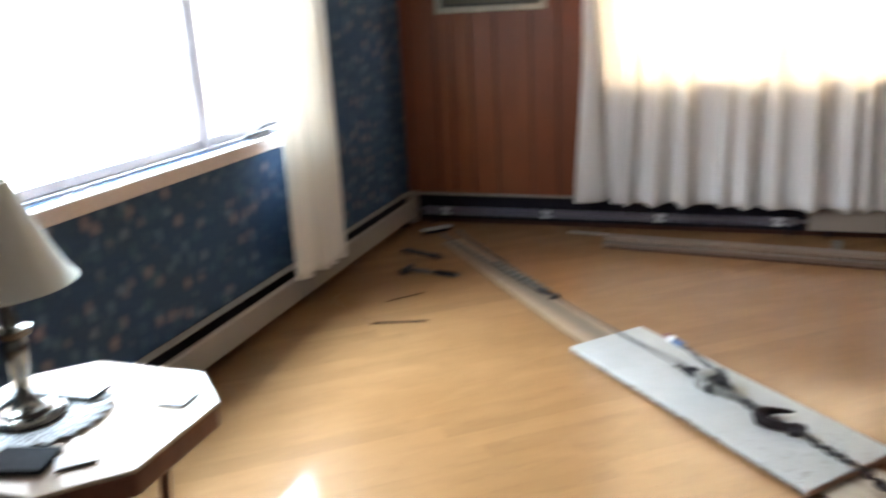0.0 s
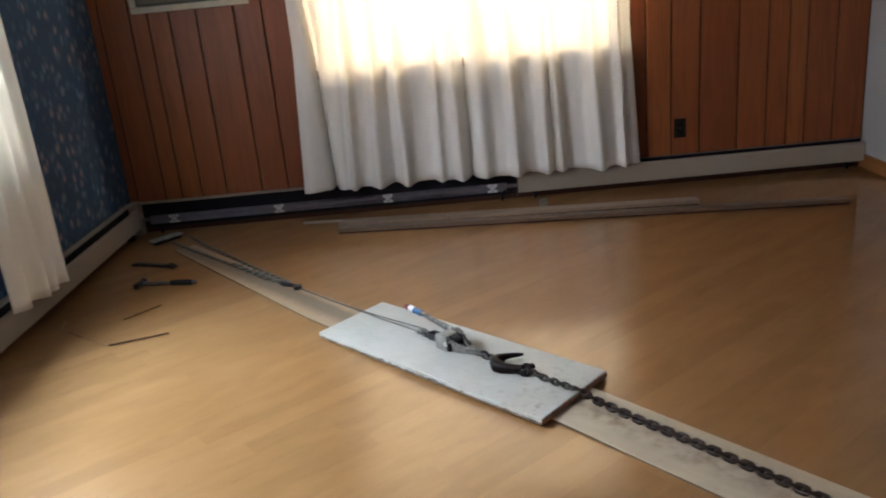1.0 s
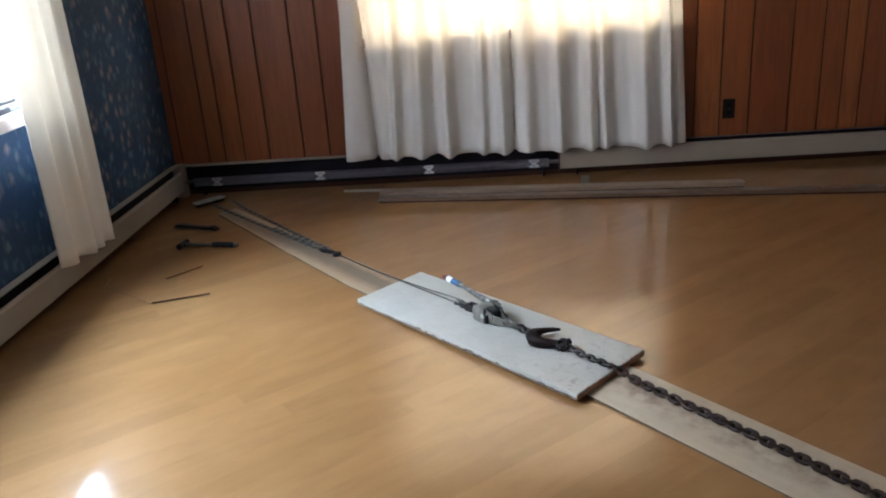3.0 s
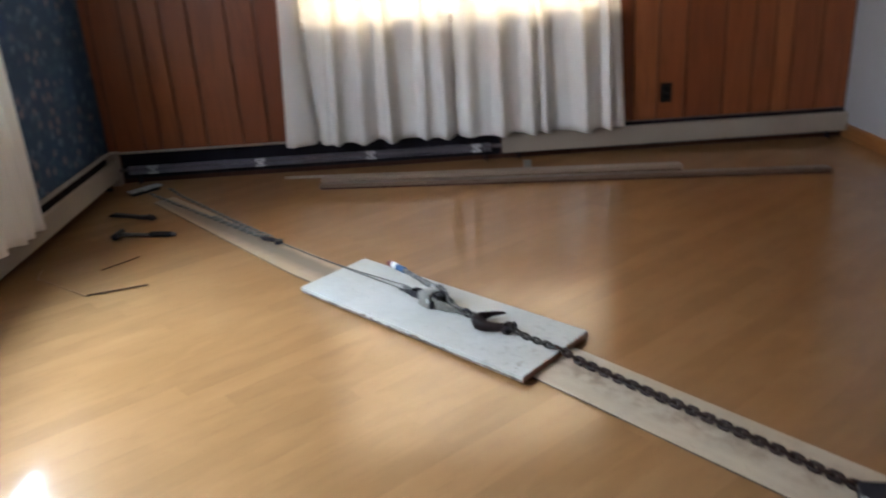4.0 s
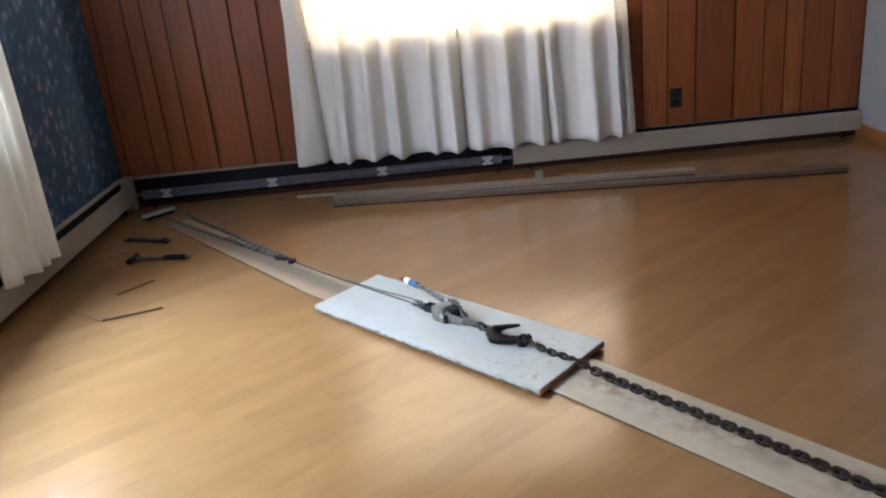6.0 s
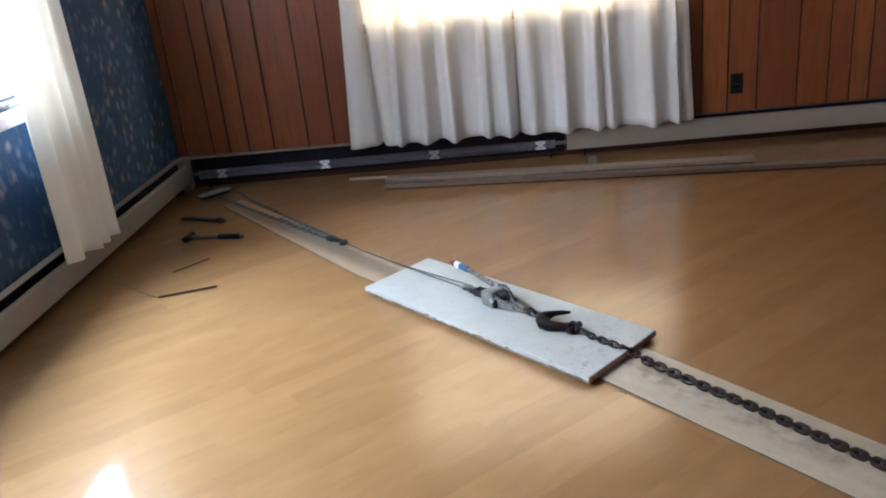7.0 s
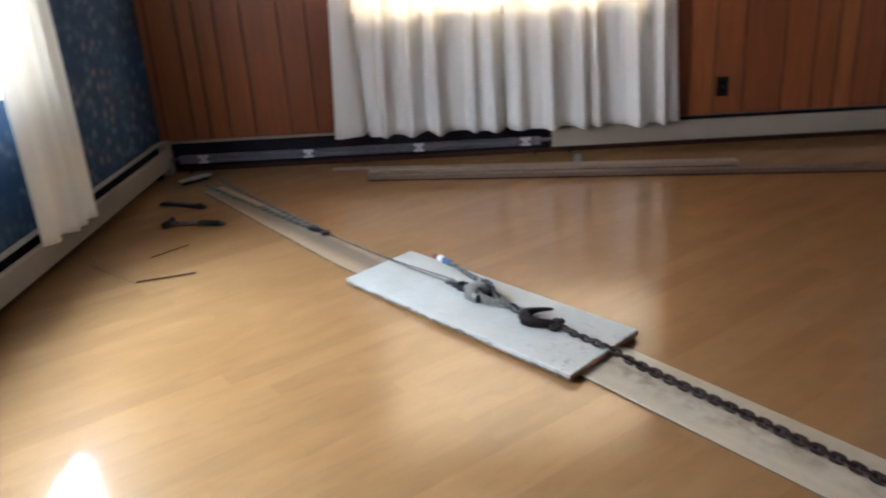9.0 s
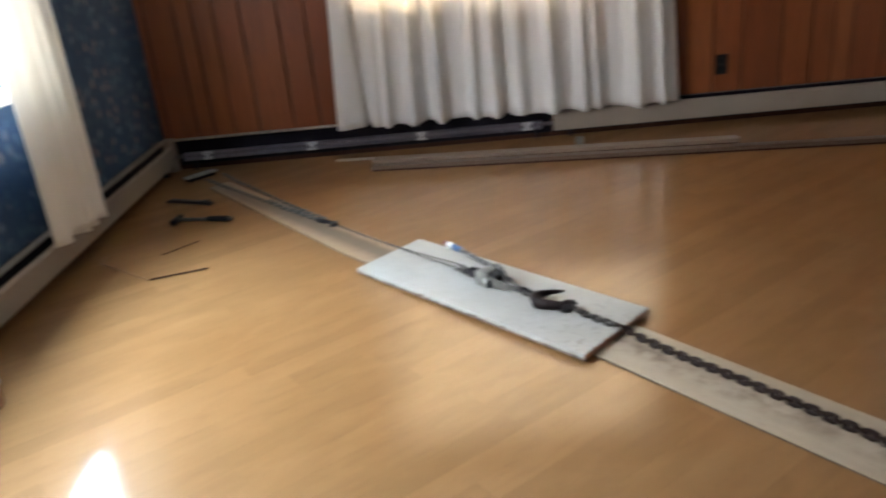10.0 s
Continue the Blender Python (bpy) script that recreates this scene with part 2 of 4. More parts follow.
def white_shelf():
    k = Mat("white_painted_board")
    v = k.coords()
    spots = k.noise(v, 6.0, 5, 0.65)
    smear = k.noise(k.coords((1.0, 3.2, 1.0)), 9.0, 5, 0.7, 0.8)
    specks = k.noise(v, 55.0, 4, 0.7)
    c = k.mix(k.ramp(spots, [(0.42, 0.0), (0.75, 0.6)]), (0.425, 0.412, 0.385), (0.335, 0.312, 0.275))
    c = k.mix(k.ramp(smear, [(0.52, 0.0), (0.74, 0.22)]), c, (0.26, 0.25, 0.23))
    c = k.mix(k.ramp(specks, [(0.64, 0.0), (0.72, 0.6)]), c, (0.16, 0.14, 0.12))
    # dirt gathers at the end that lies under the chain
    sep = k.n.new("ShaderNodeSeparateXYZ")
    k.l.new(v, sep.inputs[0])
    scuff = k.math("MULTIPLY", k.ramp(sep.outputs[0], [(0.15, 0.0), (0.55, 1.0)]), k.ramp(k.noise(v, 34.0, 4, 0.6), [(0.54, 0.0), (0.68, 0.60)]))
    c = k.mix(scuff, c, (0.20, 0.175, 0.15))
    k.bump(specks, 0.12, 0.001)
    return k.done(c, 0.45, 0, 0.35)


def lace():
    k = Mat("lace_paper")
    v = k.coords()
    d, _ = k.voronoi(v, 75.0, 0.6)
    c = k.mix(k.ramp(d, [(0.25, 0.0), (0.45, 1.0)]), (0.17, 0.16, 0.15), (0.52, 0.51, 0.50))
    k.bump(d, 0.5, 0.002)
    return k.done(c, 0.8, 0, 0.2)


def glass():
    k = Mat("window_glass")
    k.done((1, 1, 1), 0.0)
    k.b.inputs["Transmission Weight"].default_value = 1.0
    k.b.inputs["IOR"].default_value = 1.05
    return k.m


PLANK_TURN = 38.0
M_FLOOR = floor_wood()
M_SUBFLOOR = worn("dark_subfloor", (0.045, 0.027, 0.015), 0.9, spec=0.05)
M_PANEL = panel_wood()
M_GROOVE = worn("groove_stain", (0.070, 0.024, 0.013), 0.8, spec=0.1)
M_PAPER = wallpaper()
M_PLASTER = worn("pale_plaster", (0.34, 0.335, 0.345), 0.75, amount=0.12, scale=3, dark=0.85)
M_BROWNWALL = worn("far_wall_paint", (0.30, 0.27, 0.24), 0.6, amount=0.2, scale=3)
M_CEIL = worn("ceiling_tile", (0.30, 0.29, 0.28), 0.85, amount=0.1, scale=2, dark=0.9)
M_OAK = long_wood("honey_oak", (0.27, 0.112, 0.034), (0.19, 0.072, 0.022), 1, 0.4)
M_OAKV = long_wood("honey_oak_upright", (0.27, 0.112, 0.034), (0.19, 0.072, 0.022), 2, 0.4)
M_DARKHALL = worn("shaded_hall_wall", (0.10, 0.085, 0.07), 0.8)
M_SILL = long_wood("varnished_sill", (0.68, 0.57, 0.51), (0.58, 0.46, 0.40), 1, 0.35)
M_SASH = worn("window_sash", (0.58, 0.55, 0.57), 0.45, amount=0.2)
M_GLASS = glass()
M_CLOTH = cloth()
M_HEATER = worn("beige_enamel", (0.35, 0.295, 0.245), 0.42, amount=0.18, scale=5, dark=0.75)
M_HEATBACK = worn("dark_back_plate", (0.016, 0.013, 0.020), 0.7, amount=0.2, spec=0.1)
# dark brown that paints the shade under heaters and loose covers
M_SHADOW = worn("shadow_brown", (0.055, 0.021, 0.013), 0.6, spec=0.15)
M_FIN = worn("grey_fins", (0.29, 0.27, 0.33), 0.5, 0.2, amount=0.3, scale=20)
M_DULL = worn("dusty_grey_metal", (0.16, 0.13, 0.14), 0.6, amount=0.3)
M_COPPER = worn("dull_copper", (0.30, 0.16, 0.09), 0.4, 0.9)
M_CLIP = worn("white_clip", (0.85, 0.85, 0.87), 0.45, amount=0.15)
M_OUTLET = worn("brown_plastic", (0.012, 0.009, 0.008), 0.4, spec=0.2)
M_SHELF = white_shelf()
M_CORE = worn("chipboard_core", (0.46, 0.23, 0.14), 0.8, amount=0.35, scale=60)
M_PLYEDGE = worn("brown_ply_edge", (0.12, 0.075, 0.045), 0.8, amount=0.4, scale=40)
M_STRIP = birch_strip("scuffed_plywood", (0.455, 0.362, 0.268), (0.365, 0.277, 0.195))
M_OLDSTRIP = birch_strip("worn_plywood", (0.33, 0.225, 0.140), (0.265, 0.175, 0.105))
M_RUST = worn("rusty_iron", (0.038, 0.020, 0.015), 0.5, 0.0, amount=0.5, scale=30, spec=0.16)
M_DARKCHAIN = worn("dark_chain_steel", (0.062, 0.052, 0.046), 0.45, 0.4, amount=0.6, scale=60, dark=0.2)
M_HOOK = worn("blackened_iron", (0.016, 0.0075, 0.008), 0.5, 0.0, amount=0.5, scale=30, dark=0.4, spec=0.16)
M_IRON = worn("dark_iron", (0.020, 0.017, 0.021), 0.5, 0.2, amount=0.35, scale=25, spec=0.25)
M_ZINC = worn("zinc_steel", (0.20, 0.19, 0.178), 0.5, 0.5, amount=0.55, scale=32, dark=0.2)
M_STEEL = worn("bright_steel", (0.55, 0.54, 0.52), 0.35, 0.9, amount=0.4, scale=40)
M_PALE = worn("pale_scraped_steel", (0.52, 0.51, 0.50), 0.5, 0.1, amount=0.5, scale=45, dark=0.4)
M_CHIPPED = worn("chipped_edge_steel", (0.58, 0.57, 0.56), 0.45, 0.5, amount=0.8, scale=70, dark=0.12)
M_CHAIN = worn("spotted_chain_steel", (0.22, 0.21, 0.20), 0.5, 0.3, amount=0.7, scale=45, dark=0.15)
M_PLATE = worn("worn_plate_steel", (0.235, 0.222, 0.195), 0.5, 0.35, amount=0.6, scale=38, dark=0.2)
M_GREY = worn("worn_grey_paint", (0.25, 0.238, 0.215), 0.5, 0.15, amount=0.4, scale=30, dark=0.3)
M_CABLE = worn("steel_cable", (0.085, 0.080, 0.078), 0.55, 0.3, amount=0.4, scale=60)
M_RED = worn("red_plastic", (0.125, 0.013, 0.011), 0.4)
M_WHITE = worn("white_plastic", (0.75, 0.75, 0.75), 0.4, amount=0.1)
M_BLUE = worn("blue_plastic", (0.022, 0.085, 0.22), 0.4)
M_BLACKRUB = worn("black_rubber", (0.009, 0.009, 0.012), 0.6, spec=0.12)
M_CAP = worn("dusty_grey_rubber", (0.060, 0.062, 0.070), 0.65, amount=0.3, spec=0.25)
M_REDWOOD = long_wood("red_handle_wood", (0.048, 0.011, 0.013), (0.026, 0.007, 0.009), 2, 0.45)
M_STICK = long_wood("dark_stick_wood", (0.075, 0.038, 0.022), (0.045, 0.022, 0.013), 0, 0.8, spec=0.1)
M_TABLE = long_wood("table_top_wood", (0.60, 0.47, 0.36), (0.48, 0.35, 0.25), 0, 0.16, spec=0.6)
M_TABLELEG = long_wood("table_dark_wood", (0.24, 0.10, 0.062), (0.15, 0.058, 0.034), 2, 0.35)
M_SHADE = worn("cream_lampshade", (0.72, 0.68, 0.58), 0.8, amount=0.1, scale=6, dark=0.85)
M_PEWTER = worn("pewter_lamp", (0.36, 0.33, 0.29), 0.16, 0.95, amount=0.5, scale=25, dark=0.25)
M_LACE = lace()
M_CARD = worn("white_card", (0.86, 0.86, 0.86), 0.35, amount=0.08)
M_BOOK = worn("dark_book_cover", (0.018, 0.018, 0.022), 0.75, spec=0.15)
M_CARDEDGE = worn("dark_card_edge", (0.05, 0.04, 0.035), 0.6)
M_FRAME = worn("cream_picture_frame", (0.55, 0.47, 0.34), 0.4, amount=0.25, scale=20)
M_ART = worn("olive_picture", (0.14, 0.12, 0.07), 0.5, amount=0.5, scale=9)
M_MAT = worn("picture_slip", (0.05, 0.04, 0.03), 0.5)
M_GROUND = worn("pale_ground", (0.35, 0.36, 0.30), 0.9, amount=0.3, scale=0.3)

# ---- mesh helpers ----


def mesh_of(name, bm, material, smooth=False):
    me = bpy.data.meshes.new(name)
    bm.normal_update()
    bm.to_mesh(me)
    bm.free()
    for m in material if isinstance(material, (list, tuple)) else (material,):
        me.materials.append(m)
    if smooth:
        me.polygons.foreach_set("use_smooth", [True] * len(me.polygons))
        me.set_sharp_from_angle(angle=radians(40))
    return me


def part(name, bm, material, parent=None, label="", smooth=False, kind=""):
    """Links a bmesh as one mesh object, under a parent if one is given."""
    ob = new(name, mesh_of(name, bm, material, smooth))
    if parent is not None:
        ob.parent = parent
    return tagged(ob, label, kind=kind)


def thing(name, m, label, category, group="", kind=""):
    """An empty at the base of a thing, that carries its parts."""
    ob = new(name)
    ob.empty_display_size = 0.05
    ob.matrix_world = m
    return tagged(ob, label, category, group, kind)


def box(bm, lo, hi, bevel=0.0, m=None, mat=0):
    """Adds a box between two corners, with its edges rounded by bevel."""
    r = bmesh.ops.create_cube(bm, size=1.0)
    vs = r["verts"]
    c, s = (Vector(lo) + Vector(hi)) / 2, Vector(hi) - Vector(lo)
    for v in vs:
        v.co = Vector((v.co.x * s.x, v.co.y * s.y, v.co.z * s.z)) + c
    faces = {f for v in vs for f in v.link_faces}
    for f in faces:
        f.material_index = mat
    if bevel:
        r = bmesh.ops.bevel(bm, geom=list({e for v in vs for e in v.link_edges}), offset=bevel, segments=2, affect="EDGES", profile=0.5)
        vs = list({v for f in r["faces"] for v in f.verts} | {v for v in vs if v.is_valid})
        for f in r["faces"]:
            f.material_index = mat
    if m is not None:
        bmesh.ops.transform(bm, matrix=m, verts=[v for v in vs if v.is_valid])
    return vs


def boxed(lo, hi, bevel=0.0):
    bm = bmesh.new()
    box(bm, lo, hi, bevel)
    return bm


def lathe(profile, seg=32, bm=None, m=None):
    """Turns a profile of (radius, height) round the z axis."""
    bm = bm or bmesh.new()
    rings = []
    for r, z in profile:
        rings.append([bm.verts.new((r * math.cos(2 * math.pi * i / seg), r * math.sin(2 * math.pi * i / seg), z)) for i in range(seg)])
    for a, b in zip(rings, rings[1:]):
        for i in range(seg):
            bm.faces.new((a[i], a[(i + 1) % seg], b[(i + 1) % seg], b[i]))
    bm.faces.new(rings[0][::-1])
    bm.faces.new(rings[-1])
    if m is not None:
        bmesh.ops.transform(bm, matrix=m, verts=[v for ring in rings for v in ring])
    return bm


def tube(points, radius, seg=8, bm=None, squash=1.0):
    """A round bar along a line of points; radius is a number or one for each point."""
    bm = bm or bmesh.new()
    pts = [Vector(p) for p in points]
    rad = radius if isinstance(radius, (list, tuple)) else [radius] * len(pts)
    run = pts[-1] - pts[0]
    rings, up = [], Vector((0, 1, 0)) if abs(run.z) > 0.8 * run.length else Vector((0, 0, 1))
    for i, p in enumerate(pts):
        d = (pts[min(i + 1, len(pts) - 1)] - pts[max(i - 1, 0)]).normalized()
        side = d.cross(up)
        side = side.normalized() if side.length > 1e-3 else Vector((1, 0, 0))
        top = side.cross(d).normalized()
        rings.append([bm.verts.new(p + side * rad[i] * math.cos(a) + top * rad[i] * squash * math.sin(a)) for a in (2 * math.pi * k / seg for k in range(seg))])
    for a, b in zip(rings, rings[1:]):
        for i in range(seg):
            bm.faces.new((a[i], a[(i + 1) % seg], b[(i + 1) % seg], b[i]))
    bm.faces.new(rings[0][::-1])
    bm.faces.new(rings[-1])
    return bm


def prism(outline, lo, hi, bevel=0.0, m=None):
    """A plate: an outline in x and y between two heights."""
    bm = bmesh.new()
    a = [bm.verts.new((x, y, lo)) for x, y in outline]
    b = [bm.verts.new((x, y, hi)) for x, y in outline]
    n = len(outline)
    bm.faces.new(a[::-1])
    bm.faces.new(b)
    for i in range(n):
        bm.faces.new((a[i], a[(i + 1) % n], b[(i + 1) % n], b[i]))
    bmesh.ops.recalc_face_normals(bm, faces=bm.faces)
    if bevel:
        bmesh.ops.bevel(bm, geom=list(bm.edges), offset=bevel, segments=2, affect="EDGES", profile=0.5)
    if m is not None:
        bmesh.ops.transform(bm, matrix=m, verts=bm.verts)
    return bm


# ---- large structure ----
ROOM_X, ROOM_Y, ROOM_Z = 4.50, -7.0, 2.44
LW = (-3.62, -1.37, 0.826, 2.12)      # window in the papered wall: y from, y to, z from, z to
BW = (1.30, 2.99, 0.885, 2.12)        # window in the panelled wall: x from, x to, z from, z to
DOOR = (-2.02, -1.05, 2.05)          # opening in the plain wall: y from, y to, height


def wall_with_hole(name, axis, lo, hi, hole, material, label):
    """A wall of four blocks round an opening. axis 0: the wall runs along x; 1: along y. hole: from, to, bottom, top along it."""
    bm = bmesh.new()
    a0, a1 = lo[axis], hi[axis]
    h0, h1, b, t = hole
    for s0, s1, z0, z1 in ((a0, h0, lo[2], hi[2]), (h1, a1, lo[2], hi[2]), (h0, h1, lo[2], b), (h0, h1, t, hi[2])):
        if s1 - s0 < 1e-4 or z1 - z0 < 1e-4:
            continue
        p, q = list(lo), list(hi)
        p[axis], q[axis], p[2], q[2] = s0, s1, z0, z1
        box(bm, p, q)
    return tagged(part(name, bm, material), label, "wall", kind="structure")


wall_left = wall_with_hole("wall_west", 1, (-0.16, ROOM_Y, 0), (0, 0.16, ROOM_Z), LW, M_PAPER, "wall with navy blue floral wallpaper above a heater")
wall_back = wall_with_hole("wall_north", 0, (0, 0.009, 0), (ROOM_X, 0.16, ROOM_Z), BW, M_GROOVE, "wall clad in reddish brown grooved wood panelling")
wall_right = wall_with_hole("wall_east", 1, (ROOM_X, ROOM_Y, 0), (ROOM_X + 0.13, 0.16, ROOM_Z), (DOOR[0], DOOR[1], 0, DOOR[2]), M_PLASTER, "plain pale plaster wall with an oak-cased opening")
wall_south = tagged(part("wall_south", boxed((-0.16, ROOM_Y - 0.16, 0), (ROOM_X + 0.13, ROOM_Y, ROOM_Z)), M_BROWNWALL), "plain dull beige wall closing the room", "wall", kind="structure")
ceiling = tagged(part("ceiling", boxed((-0.16, ROOM_Y - 0.16, ROOM_Z), (ROOM_X + 2.6, 0.16, ROOM_Z + 0.12)), M_CEIL), "plain dull white ceiling", "ceiling", kind="structure")
ground = tagged(part("ground", boxed((-900, -900, -0.9), (900, 900, -0.6)), M_GROUND), "pale ground outside the windows", "ground", kind="structure")
# the hall behind the opening, its walls and floor coloured dark for shade
hall = bmesh.new()
box(hall, (ROOM_X + 2.4, -3.6, 0), (ROOM_X + 2.52, 0.16, ROOM_Z))
box(hall, (ROOM_X + 0.13, -3.72, 0), (ROOM_X + 2.52, -3.6, ROOM_Z))
box(hall, (ROOM_X + 0.13, 0.04, 0), (ROOM_X + 2.4, 0.16, ROOM_Z))
tagged(part("wall_hall", hall, M_DARKHALL), "hall walls beyond the opening, coloured dark for shade", "wall", kind="structure")
tagged(part("floor_hall", boxed((ROOM_X + 0.125, -3.72, -0.1), (ROOM_X + 2.52, 0.16, -0.004)), M_SUBFLOOR), "hall floor coloured dark as if unlit", "floor", kind="structure")
floor = tagged(part("floor", boxed((-0.16, ROOM_Y - 0.16, -0.12), (ROOM_X + 0.125, 0.16, -0.018)), M_SUBFLOOR), "glossy honey-coloured maple strip floor laid diagonally", "floor", kind="structure")


# wood panelling of the back wall: planks between V-grooves
GROOVES = (0.0, 0.055, 0.228, 0.33, 0.452, 0.607, 0.822, 0.982, 1.16, 1.30, 1.45, 1.56, 1.72, 1.93, 2.09, 2.27, 2.45, 2.55, 2.66, 2.82, 2.99, 3.09, 3.18, 3.331, 3.50, 3.73, 3.905, 4.03, 4.14, 4.312, 4.497)


def panel_mesh(w, h):
    bm = bmesh.new()
    g, d = 0.0072, 0.0085
    prof = [(0.0034, 0.0), (g, -d), (w - g, -d), (w - 0.0034, 0.0)]
    lo = [bm.verts.new((x, y, 0)) for x, y in prof]
    hi = [bm.verts.new((x, y, h)) for x, y in prof]
    for i in range(3):
        bm.faces.new((lo[i], lo[i + 1], hi[i + 1], hi[i]))
    bm.faces.new((lo[3], lo[2], lo[1], lo[0]))
    bm.faces.new(hi)
    return mesh_of("panel", bm, M_PANEL)


for g0, g1 in zip(GROOVES, GROOVES[1:]):
    inside = g0 >= BW[0] - 0.001 and g1 <= BW[1] + 0.001
    for z0, z1 in ((0.0, BW[2]), (BW[3], ROOM_Z)) if inside else ((0.0, ROOM_Z),):
        ob = new("panel", panel_mesh(g1 - g0, z1 - z0))
        ob.location = (g0, 0.0085, z0)
        ob.parent = wall_back

# oak baseboard and door casing of the plain wall
tagged(part("baseboard", prism([(0, 0), (0.014, 0), (0.014, 0.068), (0.009, 0.080), (0, 0.084)], 0, 0.95, 0.0, Matrix(((-1, 0, 0, ROOM_X), (0, 0, -1, 0.0), (0, 1, 0, 0), (0, 0, 0, 1))))
            , M_OAK), "low honey oak baseboard along the pale wall", "baseboard", kind="structure")
casing = new("door_casing")
casing.location = (ROOM_X, 0, 0)
tagged(casing, "honey oak casing and jamb round the dark opening", "door casing", kind="structure")
part("casing_board", boxed((-0.018, DOOR[1] - 0.012, 0), (0, DOOR[1] + 0.095, DOOR[2] + 0.09), 0.004), M_OAKV, casing)
part("casing_board", boxed((-0.018, DOOR[0] - 0.095, 0), (0, DOOR[0] + 0.012, DOOR[2] + 0.09), 0.004), M_OAKV, casing)
part("casing_head", boxed((-0.017, DOOR[0] + 0.013, DOOR[2] - 0.012), (0, DOOR[1] - 0.013, DOOR[2] + 0.088), 0.004), M_OAK, casing)
part("jamb", boxed((0.001, DOOR[1] - 0.022, 0), (0.129, DOOR[1] - 0.001, DOOR[2] - 0.001), 0.002), M_OAKV, casing)
part("jamb", boxed((0.001, DOOR[0] + 0.001, 0), (0.129, DOOR[0] + 0.022, DOOR[2] - 0.001), 0.002), M_OAKV, casing)

# ---- windows ----


def window(name, label, m, spans, bottom, top, depth, sill, cat="window"):
    """A window in a local frame: x along the wall, y outwards, z up. spans: the sashes as (from, to)."""
    w = thing(name, m, label, cat, kind="structure")
    a, b = spans[0][0], spans[-1][1]
    fr = bmesh.new()
    for lo, hi in (((a, 0.02, bottom), (a + 0.03, depth, top)), ((b - 0.03, 0.02, bottom), (b, depth, top)), ((a + 0.03, 0.02, top - 0.03), (b - 0.03, depth, top)), ((a + 0.03, 0.02, bottom), (b - 0.03, depth, bottom + 0.010))):
        box(fr, lo, hi, 0.002)
    for (s0, s1), (s2, s3) in zip(spans, spans[1:]):
        box(fr, (s1 - 0.016, 0.018, bottom + 0.010), (s2 + 0.016, depth, top - 0.03), 0.002)
    part("window_frame", fr, M_SASH, w)
    for s0, s1 in spans:
        sash = bmesh.new()
        l, r, lo_z = s0 + 0.022, s1 - 0.022, bottom + 0.012
        for lo, hi in (((l, 0.04, lo_z), (l + 0.02, 0.075, top - 0.034)), ((r - 0.02, 0.04, lo_z), (r, 0.075, top - 0.034)), ((l + 0.02, 0.04, top - 0.074), (r - 0.02, 0.075, top - 0.034)), ((l + 0.02, 0.04, lo_z), (r - 0.02, 0.075, lo_z + 0.032))):
            box(sash, lo, hi, 0.003)
        sash = part("sash", sash, M_SASH, w)
        pane = part("pane", boxed((l + 0.016, 0.056, lo_z + 0.028), (r - 0.016, 0.060, top - 0.07)), M_GLASS, sash)
        pane.visible_shadow = False
    if sill:
        part("window_sill", boxed((a - 0.06, -0.062, bottom - 0.056), (b + 0.06, 0.03, bottom - 0.002), 0.006), M_SILL, w, "varnished wooden window sill")
    return w


# local x runs to the right as seen from the room
to_left = Matrix(((0, -1, 0, 0), (1, 0, 0, 0), (0, 0, 1, 0), (0, 0, 0, 1)))
win1 = window("window_1", "wide overexposed window with a wooden sash and mullion", to_left, ((-3.62, -2.045), (-2.045, -1.37)), LW[2], LW[3], 0.14, True)
window("window_2", "sunlit double window hidden behind drawn white curtains", Matrix.Identity(4), ((1.30, 2.145), (2.145, 2.99)), BW[2], BW[3], 0.14, True)
# casement operator on the sill
crank = bmesh.new()
box(crank, (-1.80, -0.012, 0.828), (-1.62, 0.016, 0.850), 0.004)
tube([(-1.72, 0.0, 0.850), (-1.70, -0.02, 0.871), (-1.63, -0.03, 0.872), (-1.61, -0.03, 0.874)], 0.007, 8, crank)
part("window_crank", crank, M_CABLE, win1, "grey metal casement crank", True)

# ---- curtains ----


